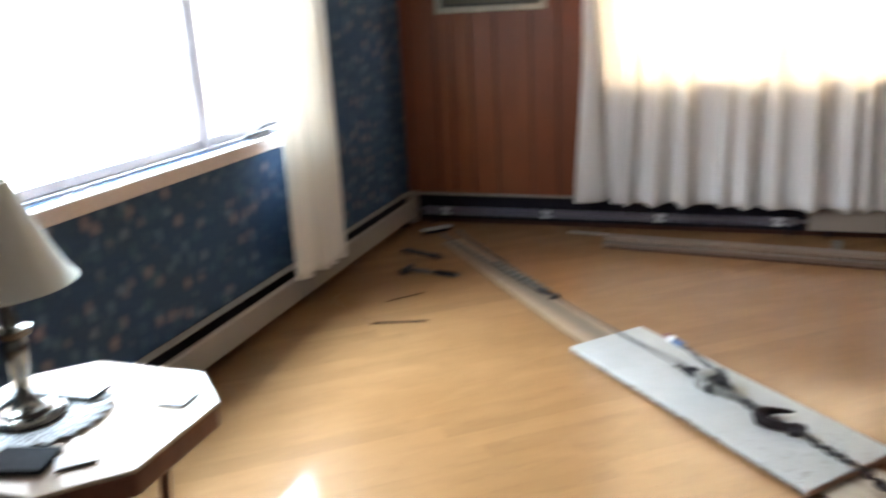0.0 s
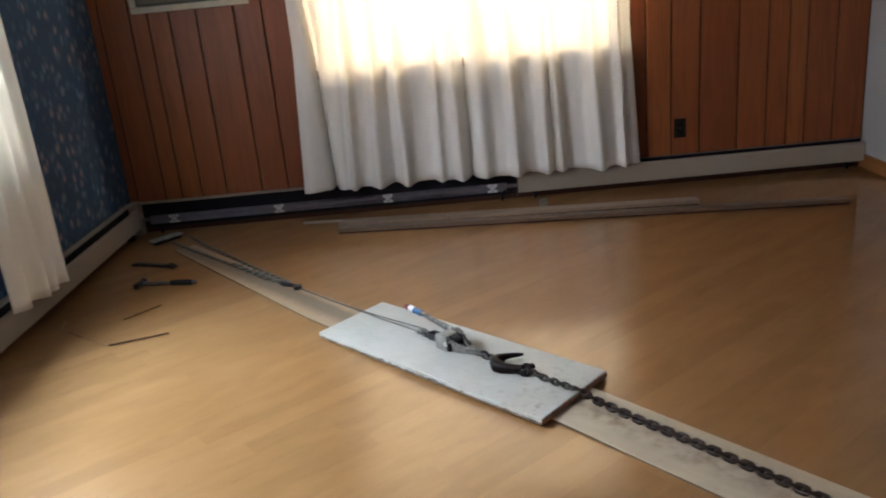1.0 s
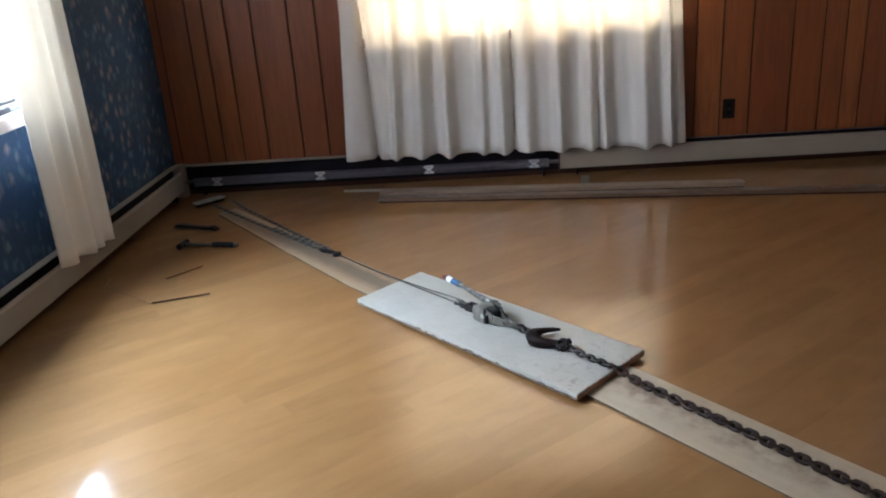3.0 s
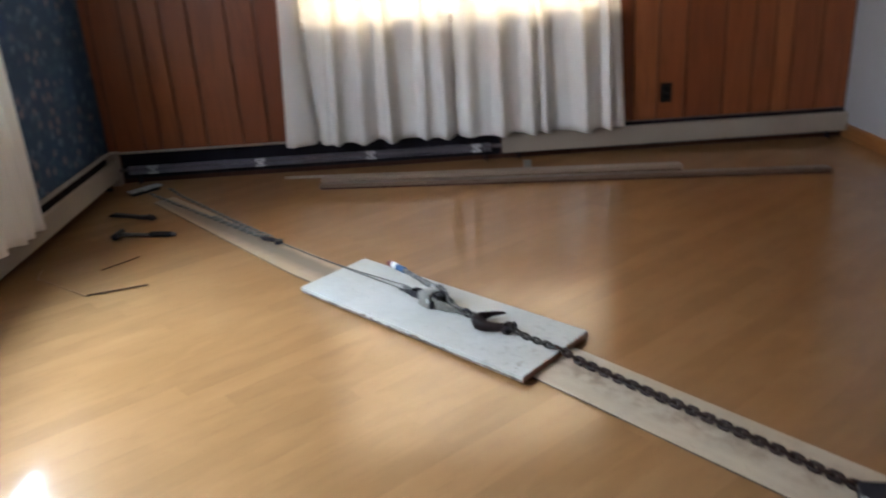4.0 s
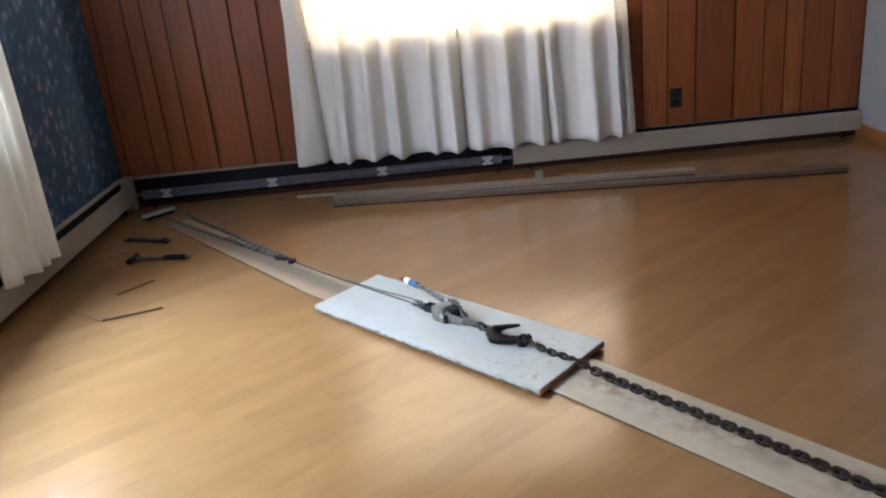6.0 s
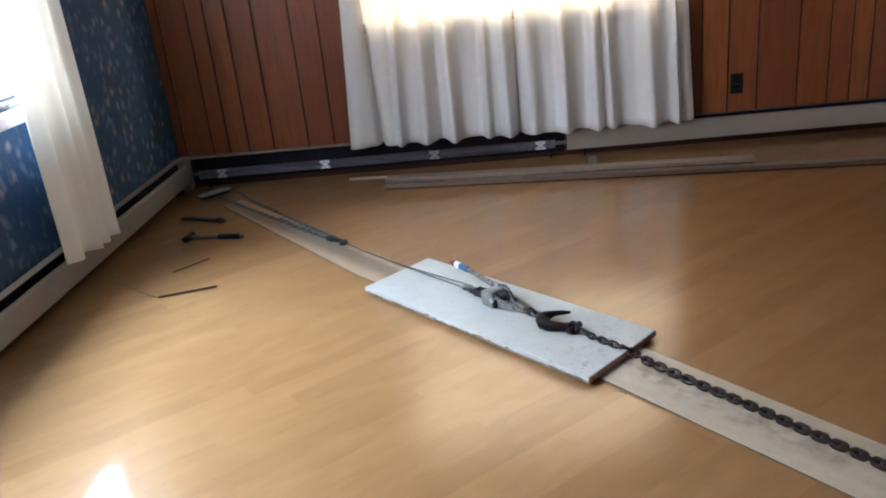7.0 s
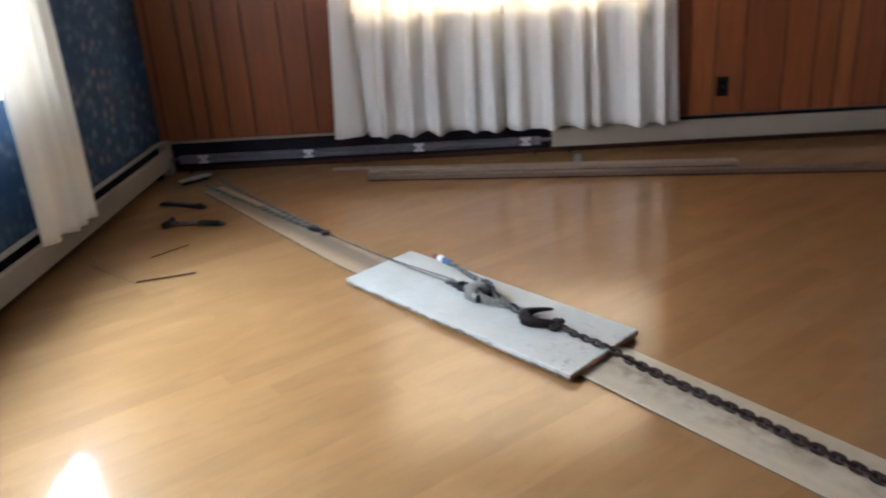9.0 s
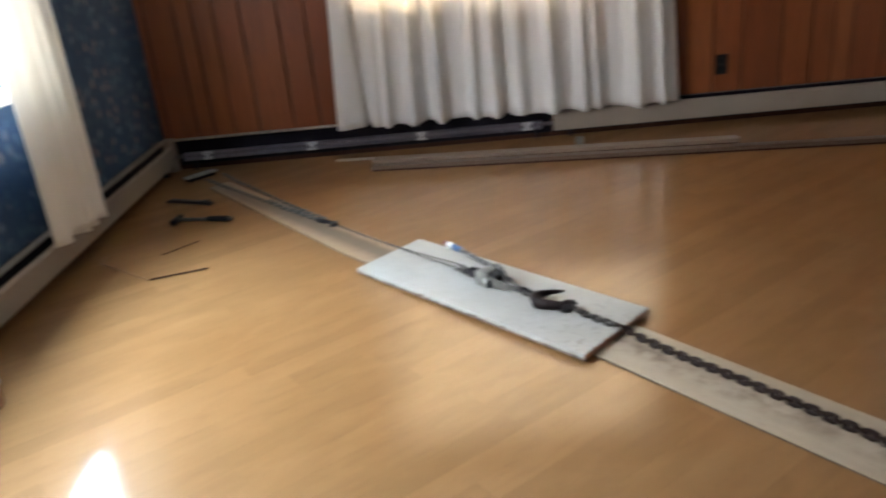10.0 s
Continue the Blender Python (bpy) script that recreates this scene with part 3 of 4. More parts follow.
def curtain(name, x0, x1, bottom, top, crests, m, label, lean=0.0, depth=0.07, seed=1, hem=0.0, flare=None):
    """A hanging cloth in a local frame: x along the wall, y towards the room. crests: where folds stand out, how wide and how far."""
    rnd = random.Random(seed)
    cols, rws = int((x1 - x0) / 0.008), 44
    crests = [(c[0], c[1], c[2] if len(c) > 2 else rnd.uniform(0.75, 1.0), c[3] if len(c) > 3 else rnd.uniform(-0.03, 0.03)) for c in crests]
    bm, grid = bmesh.new(), []
    for j in range(rws + 1):
        v = j / rws
        line = []
        for i in range(cols + 1):
            u = i / cols
            x = x0 + (x1 - x0) * u
            fold = 0.0
            for c, w, a, d in crests:
                cc = c + d * v
                fold += a * math.exp(-(abs((x - cc) / (1.15 * w)) ** 2.0))
            fold = fold * (0.55 + 0.45 * (1 - v)) + 0.06 * noise.noise((x * 9, v * 2.2, seed * 3.1)) + 0.012 * noise.noise((x * 30, v * 4, seed))
            dip = 0.014 * noise.noise((x * 7, 0.3, seed * 7.7)) - 0.007 * fold + hem * u
            z = bottom + (top - bottom) * v + dip * (1 - v)
            if flare is not None:
                x = flare + (x - flare) * (1.012 - 0.046 * min(max(z - 0.19, 0.0) / 0.8, 1.0))
            line.append(bm.verts.new((x + lean * (1 - v) * (1 - u), depth * (fold - 0.3) + 0.003 * math.sin(u * 40 + v * 3), z)))
        grid.append(line)
    for a, b in zip(grid, grid[1:]):
        for i in range(cols):
            bm.faces.new((a[i], a[i + 1], b[i + 1], b[i]))
    ob = part(name, bm, M_CLOTH, None, label, True)
    ob.matrix_world = m
    so = ob.modifiers.new("cloth", "SOLIDIFY")
    so.thickness = 0.0016
    return tagged(ob, category="curtain", group="white curtains")


face_room = Matrix(((1, 0, 0, 0), (0, -1, 0, -0.105), (0, 0, 1, 0), (0, 0, 0, 1)))
curtain("curtain", 1.108, 2.113, 0.186, 2.20, ((1.165, 0.075, 0.75, 0.0), (1.290, 0.015, -0.75, -0.17), (1.35, 0.040, 0.40), (1.41, 0.020, 0.85), (1.56, 0.036, 0.95), (1.648, 0.020, -0.25, -0.05), (1.722, 0.030, 1.05, -0.06), (1.923, 0.022, 0.75), (1.975, 0.028, 0.3), (2.042, 0.032, 0.95), (2.108, 0.012, -0.5, 0.0)), face_room, "white pleated curtain drawn over the sunlit window", seed=3, hem=-0.008, flare=2.1, depth=0.094)
curtain("curtain", 2.108, 3.102, 0.180, 2.20, ((2.110, 0.010, -0.5, 0.0), (2.185, 0.050, 0.9), (2.29, 0.04, 0.25), (2.373, 0.034, 1.05), (2.549, 0.030, 0.95), (2.600, 0.008, -0.16, 0.0), (2.636, 0.026, 0.75), (2.863, 0.040, 1.05), (3.003, 0.017, 0.85), (3.07, 0.03, 0.25)), face_room, "white pleated curtain hanging over the beige heater cover", seed=8, hem=-0.012, flare=2.1, depth=0.094)
face_left = Matrix(((0, 1, 0, 0.125), (1, 0, 0, 0), (0, 0, 1, 0), (0, 0, 0, 1)))
curtain("curtain", -1.735, -1.245, 0.185, 2.20, ((-1.665, 0.055), (-1.50, 0.045), (-1.385, 0.035), (-1.29, 0.03)), face_left, "white curtain pulled aside on the papered wall", seed=12, hem=-0.03, depth=0.065)


def curtain_rod(a, b, label):
    bm = tube([a, b], 0.011, 12)
    rod = tagged(part("curtain_rod", bm, M_ZINC, None, label, True), category="curtain rod")
    return rod


rod1 = curtain_rod((1.06, -0.105, 2.19), (3.16, -0.105, 2.19), "plain metal curtain rod over the panelled wall's window")
for x in (1.09, 3.13):
    part("rod_bracket", boxed((x - 0.01, -0.10, 2.17), (x + 0.01, 0.001, 2.20), 0.002), M_ZINC, rod1)
rod2 = curtain_rod((0.125, -4.3, 2.19), (0.125, -1.2, 2.19), "plain metal curtain rod over the papered wall's window")
for y in (-4.25, -1.22):
    part("rod_bracket", boxed((-0.001, y - 0.01, 2.17), (0.12, y + 0.01, 2.20), 0.002), M_ZINC, rod2)

# ---- baseboard heaters ----


def heater(length, covered, m, label, clips=(), high=None):
    """A hot-water baseboard heater in a local frame: x along the wall, y towards the room. covered: the stretch with its front on."""
    h = thing("baseboard_heater", m, label, "heater", "baseboard heaters")
    high = high or (0.202 if covered else 0.192)
    part("back_plate", boxed((0, 0.001, 0.028), (length, 0.009, high), 0.001), M_HEATBACK, h)
    lip = prism([(0.009, high - 0.008), (0.040, high - 0.008), (0.046, high - 0.003), (0.046, high), (0.009, high + 0.002)] if high > 0.19 else [(0.009, high - 0.003), (0.016, high - 0.003), (0.018, high), (0.009, high + 0.002)], 0, length, 0, Matrix(((0, 0, 1, 0), (1, 0, 0, 0), (0, 1, 0, 0), (0, 0, 0, 1))))
    part("top_lip", lip, M_HEATER if high > 0.19 else M_DULL, h)
    if covered:
        c0, c1 = covered
        prof = [(0.058, 0.045), (0.066, 0.047), (0.067, 0.150), (0.060, 0.160), (0.050, 0.162), (0.050, 0.158), (0.057, 0.156), (0.063, 0.148), (0.062, 0.051), (0.058, 0.049)]
        part("front_cover", prism(prof, c0, c1, 0, Matrix(((0, 0, 1, 0), (1, 0, 0, 0), (0, 1, 0, 0), (0, 0, 0, 1)))), M_HEATER, h, "beige enamelled front cover")
    # added dark strip paints the shade in the gap above the floor
    part("gap_shadow_strip", boxed((0, 0.001, 0.001), (length, 0.008, 0.0275)), M_SHADOW, h, "dark reddish brown strip standing for the shaded gap under the heater")
    fins = bmesh.new()
    x = 0.05
    while x < length - 0.06:
        box(fins, (x, 0.022, 0.060), (x + 0.0022, 0.056, 0.108))
        x += 0.007
    part("fin_element", fins, M_FIN, h, "grey finned heating element", kind="stuff")
    part("pipe", tube([(0.0, 0.039, 0.088), (length, 0.039, 0.088)], 0.011, 10), M_DULL, h, "dusty grey pipe", True)
    for x in clips:
        cl = bmesh.new()
        for s in (1, -1):
            box(cl, (-0.036, 0.058, -0.0045), (0.036, 0.066, 0.0045), 0.002, pose(x, 0, 0.085, 0, 34 * s, 0))
        box(cl, (x - 0.030, 0.050, 0.102), (x + 0.030, 0.064, 0.110), 0.002)
        box(cl, (x - 0.030, 0.050, 0.062), (x + 0.030, 0.064, 0.069), 0.002)
        box(cl, (x - 0.008, 0.009, 0.080), (x + 0.008, 0.060, 0.096), 0.002)
        part("support_clip", cl, M_CLIP, h, "white x-shaped support clip")
    for x in (0.10, length - 0.1):
        part("foot_bracket", boxed((x, 0.004, 0.0), (x + 0.012, 0.05, 0.062), 0.001), M_HEATBACK, h)
    return h


back_h = Matrix(((1, 0, 0, 0), (0, -1, 0, 0), (0, 0, 1, 0), (0, 0, 0, 1)))
heater(2.300, None, Matrix.Translation((0.072, 0, 0)) @ back_h, "baseboard heater with its cover removed and fins bare", (0.199, 0.842, 1.509, 2.148))
heater(2.112, (0.0, 2.112), Matrix.Translation((2.376, 0, 0)) @ back_h, "beige covered baseboard heater below the panelling", (), 0.178)
left_h = Matrix(((0, 1, 0, 0), (1, 0, 0, -6.6), (0, 0, 1, 0), (0, 0, 0, 1)))
heater(6.528, (0.0, 6.528), left_h, "long beige baseboard heater below the navy wallpaper")
tagged(part("heater_corner_cap", boxed((0.0095, -0.071, 0.0), (0.069, -0.0005, 0.200), 0.006), M_HEATER), "beige corner cap joining two baseboard heaters", "heater cap")

# ---- wall things ----


def outlet(m, label):
    o = thing("wall_outlet", m, label, "outlet", "dark wall outlets")
    part("cover_plate", boxed((-0.036, 0, -0.058), (0.036, 0.006, 0.058), 0.0025), M_OUTLET, o)
    for z in (-0.021, 0.021):
        so = part("socket", lathe([(0.017, 0.006), (0.017, 0.0085), (0.0155, 0.0095)], 20, None, pose(0, 0, z) @ pose(0, 0, 0, -90, 0, 0)), M_BLACKRUB, o)
    part("screw", lathe([(0.003, 0.006), (0.003, 0.0075)], 10, None, pose(0, 0, 0, -90, 0, 0)), M_ZINC, o)
    return o


outlet(Matrix.Translation((3.382, 0, 0.338)) @ Matrix.Diagonal((1, -1, 1, 1)), "dark brown duplex outlet on the wood panelling")
outlet(Matrix(((0, -1, 0, ROOM_X), (1, 0, 0, -0.65), (0, 0, 1, 0.285), (0, 0, 0, 1))), "dark brown duplex outlet on the pale wall")

pic = thing("picture_frame", pose(0.585, 0, 1.285), "cream picture frame with a dark olive picture", "picture")
fw, fh = 0.335, 0.52
fr = bmesh.new()
for lo, hi in (((-fw, -0.028, 0), (fw, -0.002, 0.035)), ((-fw, -0.028, fh - 0.035), (fw, -0.002, fh)), ((-fw, -0.028, 0.035), (-fw + 0.035, -0.002, fh - 0.035)), ((fw - 0.035, -0.028, 0.035), (fw, -0.002, fh - 0.035))):
    box(fr, lo, hi, 0.006)
part("frame", fr, M_FRAME, pic)
part("slip", boxed((-fw + 0.034, -0.016, 0.034), (fw - 0.034, -0.004, fh - 0.034)), M_MAT, pic)
part("picture", boxed((-fw + 0.05, -0.018, 0.05), (fw - 0.05, -0.0165, fh - 0.05)), M_ART, pic)

# ---- the pulling gear on the floor ----
FAR_STRIP = [(0.385, -0.480), (0.470, -0.395), (0.816, -0.800), (1.152, -1.200), (1.51, -1.600), (1.98, -2.086), (1.80, -2.200), (1.295, -1.640), (0.72, -0.910)]
NEAR_STRIP = [(1.985, -2.091), (2.37, -2.490), (2.72, -2.915), (3.74, -4.150), (3.56, -4.300), (2.69, -3.245), (2.20, -2.645), (1.805, -2.206)]
for outline, material, words in ((FAR_STRIP, M_OLDSTRIP, "worn grey-brown plywood strip running to the room's corner"), (NEAR_STRIP, M_STRIP, "pale scuffed plywood strip under the rusty chain")):
    runner = thing("plywood_runner", Matrix.Identity(4), words, "plywood strip", "plywood strips")
    mx_, my_ = sum(p[0] for p in outline) / len(outline), sum(p[1] for p in outline) / len(outline)
    part("veneer", prism(outline, 0.0055, 0.009, 0.0008), material, runner)
    part("core_ply", prism([(mx_ + (x - mx_) * 0.999, my_ + (y - my_) * 0.999) for x, y in outline], 0.0, 0.0054, 0.0005), M_PLYEDGE, runner, "brown inner plies showing at the edge")

board = thing("white_board", pose(1.8815, -2.123, 0.0095, 0, 0, -45.75), "white painted shelf board with chipped brown edges", "board")
BOARD = [(-0.5535, -0.178), (0.569, -0.187), (0.555, 0.185), (-0.571, 0.178)]


def shrunk(outline, d):
    """The outline of the board, drawn in by d on all sides."""
    return [(x - math.copysign(d, x), y - math.copysign(d, y)) for x, y in outline]


part("board_face", prism(BOARD, 0.0055, 0.0215, 0.002), M_SHELF, board)
part("board_core", prism(shrunk(BOARD, 0.002), 0.0, 0.0055), M_CORE, board, "brown chipboard underside")
M_EDGE = worn("chipped_board_edge", (0.23, 0.165, 0.13), 0.7, amount=0.6, scale=30, dark=0.3)


def edge_strip(a, b, z0, z1, name, material, label, seed):
    """A chipped band along one edge of the board, with an uneven upper rim."""
    a, b, jag = Vector((*a, 0)), Vector((*b, 0)), random.Random(seed)
    out = (b - a).normalized().cross(Vector((0, 0, 1)))
    bm, rows_ = bmesh.new(), []
    n = max(8, int((b - a).length / 0.012))
    for i in range(n + 1):
        p = a.lerp(b, i / n)
        top = z1 + jag.uniform(-0.0030, 0.0024) + (jag.uniform(0.003, 0.007) if jag.random() < 0.14 else 0.0)
        rows_.append([bm.verts.new(p + out * o + Vector((0, 0, z))) for o, z in ((-0.001, z0), (0.0016, z0), (0.0016, top - 0.001), (-0.001, top))])
    for p, q in zip(rows_, rows_[1:]):
        for i in range(4):
            bm.faces.new((p[i], q[i], q[(i + 1) % 4], p[(i + 1) % 4]))
    bm.faces.new(rows_[0])
    bm.faces.new(rows_[-1][::-1])
    bmesh.ops.recalc_face_normals(bm, faces=bm.faces)
    part(name, bm, material, board, label)


edge_strip(BOARD[0], BOARD[1], 0.0006, 0.0085, "long_edge", M_EDGE, "chipped brownish long edge", 3)
edge_strip(BOARD[2], BOARD[3], 0.0006, 0.0085, "long_edge", M_EDGE, "chipped brownish long edge", 4)
edge_strip(BOARD[1], BOARD[2], 0.0006, 0.0165, "end_grain", M_CORE, "bare brown chipboard end", 5)


def link_mesh(name, pitch, wire, width, material):
    """One oval link, lying in its x-y plane."""
    bm = bmesh.new()
    straight, r = pitch / 2 - width / 2 + wire, width / 2 - wire / 2
    line = []
    for k in range(6):
        a = -math.pi / 2 + math.pi * k / 5
        line.append(Vector((max(straight, 0.001) + r * math.cos(a), r * math.sin(a), 0)))
    for k in range(6):
        a = math.pi / 2 + math.pi * k / 5
        line.append(Vector((-max(straight, 0.001) + r * math.cos(a), r * math.sin(a), 0)))
    n, rings = len(line), []
    for i, p in enumerate(line):
        d = (line[(i + 1) % n] - line[i - 1]).normalized()
        side, top = Vector((d.y, -d.x, 0)), Vector((0, 0, 1))
        rings.append([bm.verts.new(p + (side * math.cos(a) + top * math.sin(a)) * wire / 2) for a in (2 * math.pi * k / 6 for k in range(6))])
    for i in range(n):
        a, b = rings[i], rings[(i + 1) % n]
        for k in range(6):
            bm.faces.new((a[k], a[(k + 1) % 6], b[(k + 1) % 6], b[k]))
    bmesh.ops.recalc_face_normals(bm, faces=bm.faces)
    return mesh_of(name, bm, material, True)


def chain(name, points, pitch, wire, width, material, label, seed=2, rolls=(-12, 82)):
    """A chain of single links along a line of (x, y, z), each turned against the one before."""
    c = thing(name, pose(*points[0]), label, "chain")
    me, rnd = link_mesh("link", pitch, wire, width, material), random.Random(seed)
    pts = [Vector(p) for p in points]
    seglen = [(b - a).length for a, b in zip(pts, pts[1:])]
    total, s, k = sum(seglen), 0.0, 0
    while s < total:
        rest = s
        for a, b, l in zip(pts, pts[1:], seglen):
            if rest <= l:
                break
            rest -= l
        p, d = a + (b - a) * (rest / l), (b - a).normalized()
        ob = new("link", me)
        roll = rolls[k % 2] + rnd.uniform(-10, 10)
        ob.matrix_world = Matrix.Translation(p + Vector((0, 0, wire * 0.25))) @ d.to_track_quat("X", "Z").to_matrix().to_4x4() @ pose(0, 0, 0, roll, 0, rnd.uniform(-4, 4))
        ob.parent = c
        ob.matrix_parent_inverse = c.matrix_world.inverted()
        s += pitch
        k += 1
    return c


chain("short_chain", [(2.146, -2.372, 0.049), (2.185, -2.425, 0.043), (2.225, -2.466, 0.041), (2.278, -2.520, 0.041)], 0.0225, 0.0092, 0.0255, M_DARKCHAIN, "short dark steel chain between the hook and the heavy chain", 7)
chain("log_chain", [(2.285, -2.527, 0.042), (2.33, -2.575, 0.025), (2.43, -2.70, 0.021), (2.574, -2.875, 0.021), (2.675, -3.008, 0.021), (2.767, -3.128, 0.021), (2.845, -3.235, 0.021), (2.985, -3.395, 0.021), (3.17, -3.60, 0.021), (3.42, -3.90, 0.021)], 0.0252, 0.0120, 0.0290, M_RUST, "heavy rusty logging chain lying on the plywood strip", 2, (-48, 46))
chain("steel_chain", [(0.345, -0.375, 0.024), (0.50, -0.535, 0.016), (0.80, -0.865, 0.015), (1.02, -1.11, 0.016), (1.15, -1.245, 0.020)], 0.032, 0.0055, 0.021, M_CHAIN, "thin grey steel chain run from the corner plate", 4)
chain("steel_chain", [(0.43, -0.295, 0.024), (0.52, -0.42, 0.016), (0.72, -0.67, 0.015), (0.90, -0.905, 0.016), (1.03, -1.08, 0.024), (1.155, -1.235, 0.028)], 0.032, 0.0055, 0.021, M_CHAIN, "thin dark steel chain run from the corner plate", 5)
for lift, material, words, n in ((0.018, M_PLATE, "gathered pale end of thin steel chain", 6), (0.012, M_ZINC, "slack loop of thin grey steel chain", 9)):
    slack = [(0.80 + 0.025 * i + 0.016 * math.sin(i * n), -0.845 - 0.0285 * i - 0.016 * math.sin(i * n), lift + 0.003 * math.sin(i)) for i in range(14)]
    chain("steel_chain", slack, 0.030, 0.0055, 0.021, material, words, n)

anchor = thing("anchor_plate", pose(0.262, -0.242, 0.0, 0, 0, 47), "pale worn steel plate at the floor's corner holding chains", "plate")
part("plate", prism([(-0.100, -0.030), (-0.055, -0.024), (-0.020, -0.038), (0.030, -0.032), (0.062, -0.040), (0.104, -0.026), (0.098, 0.028), (0.020, 0.034), (-0.092, 0.030)], 0.020, 0.027, 0.0015), M_PALE, anchor)
part("block", boxed((-0.085, -0.024, 0.0), (0.085, 0.024, 0.020), 0.002), M_IRON, anchor)

hook1 = thing("cable_hook", pose(1.155, -1.245, 0.010, 0, 0, -48), "dark steel hook joining chain and winch cable", "hook")
part("hook_body", tube([(-0.05, 0.012, 0.012), (-0.062, 0, 0.013), (-0.05, -0.014, 0.013), (-0.02, -0.016, 0.014), (0.01, -0.004, 0.015), (0.05, 0.0, 0.016), (0.085, 0.002, 0.014)], [0.006, 0.008, 0.010, 0.011, 0.010, 0.009, 0.006], 8), M_IRON, hook1, "", True)
part("sheave", lathe([(0.010, 0.0), (0.022, 0.001), (0.018, 0.008), (0.022, 0.015), (0.010, 0.016)], 18, None, pose(0.065, 0, 0.006)), M_IRON, hook1, "", True)

W0, WD = Vector((1.852, -2.070, 0.0)), Vector((0.664, -0.748, 0))


def on_winch(s, side, z):
    return (W0.x + WD.x * s - WD.y * side, W0.y + WD.y * s + WD.x * side, z)


# the two strands of cable
for side0, side1 in ((0.0022, 0.019), (-0.0022, -0.013)):
    a, b = Vector((1.215, -1.315, 0.024)) + Vector((0.748, 0.664, 0)) * side0, Vector(on_winch(-0.100, side1, 0.060))
    line = [a.lerp(b, i / 10) - Vector((0.748, 0.664, 0)) * (side1 * 0.12 * math.sin(math.pi * i / 10)) - Vector((0, 0, 0.010 * math.sin(math.pi * i / 10))) * (1 if side0 > 0 else 0.4) for i in range(11)]
    tagged(part("winch_cable", tube(line, 0.0020, 6), M_CABLE, None, "taut grey steel cable strand of the hand winch", True), category="cable", group="winch cable strands")

winch = thing("cable_winch", pose(W0.x, W0.y, 0.031, 0, 0, -48.4), "grey hand cable puller with red, white and blue grip", "winch")


def bent_plate(stations, thick):
    """A pressed steel side plate: stations of (along, side, bottom, top)."""
    bm, rows_ = bmesh.new(), []
    for x, y, z0, z1 in stations:
        m_ = min(0.006, (z1 - z0) * 0.25)
        ring = [(y - thick / 2, z0 + m_), (y - thick / 4, z0), (y + thick / 4, z0), (y + thick / 2, z0 + m_), (y + thick / 2, z1 - m_), (y + thick / 4, z1), (y - thick / 4, z1), (y - thick / 2, z1 - m_)]
        rows_.append([bm.verts.new((x, a, b)) for a, b in ring])
    for p, q in zip(rows_, rows_[1:]):
        for i in range(8):
            bm.faces.new((p[i], q[i], q[(i + 1) % 8], p[(i + 1) % 8]))
    bm.faces.new(rows_[0][::-1])
    bm.faces.new(rows_[-1])
    bmesh.ops.recalc_face_normals(bm, faces=bm.faces)
    return bm


part("side_plate", bent_plate([(0.010, -0.022, 0.012, 0.050), (0.030, -0.026, 0.004, 0.058), (0.074, -0.024, 0.004, 0.052), (0.092, -0.018, 0.004, 0.046), (0.128, -0.008, 0.004, 0.034), (0.165, 0.003, 0.008, 0.026), (0.190, 0.004, 0.010, 0.026)], 0.004), M_PLATE, winch, "worn grey pressed-steel side plate")
part("side_plate", bent_plate([(0.004, 0.022, 0.012, 0.052), (0.030, 0.026, 0.003, 0.064), (0.085, 0.027, 0.003, 0.060), (0.115, 0.026, 0.004, 0.046), (0.142, 0.024, 0.006, 0.034), (0.168, 0.018, 0.008, 0.028), (0.190, 0.016, 0.010, 0.027)], 0.004), M_PLATE, winch, "worn grey pressed-steel side plate")
part("drum", lathe([(0.028, -0.022), (0.028, -0.019), (0.016, -0.018), (0.017, 0.0), (0.016, 0.016), (0.028, 0.017), (0.028, 0.020)], 24, None, pose(0.074, 0.002, 0.034, 90, 0, 0)), M_IRON, winch, "dark steel cable drum", True)
wrap = bmesh.new()
for k in range(6):
    tube([(0.074 + 0.020 * math.cos(2 * math.pi * i / 16), -0.014 + 0.006 * k, 0.034 + 0.020 * math.sin(2 * math.pi * i / 16)) for i in range(17)], 0.003, 6, wrap)
part("cable_wraps", wrap, M_CABLE, winch, "wound steel cable", True)
gear = bmesh.new()
lathe([(0.028, -0.003), (0.033, -0.002), (0.033, 0.002), (0.028, 0.003)], 24, gear, pose(0.066, 0.033, 0.038, 90, 0, 0))
for k in range(14):
    box(gear, (0.030, 0.0305, -0.004), (0.038, 0.0355, 0.004), 0.0, pose(0.066, 0, 0.038) @ pose(0, 0, 0, 0, 360 / 14 * k, 0))
part("ratchet_gear", gear, M_ZINC, winch)
part("axle", lathe([(0.008, -0.036), (0.008, -0.030), (0.006, -0.029), (0.006, 0.036), (0.009, 0.037), (0.009, 0.041)], 12, None, pose(0.070, 0, 0.036, 90, 0, 0)), M_STEEL, winch)
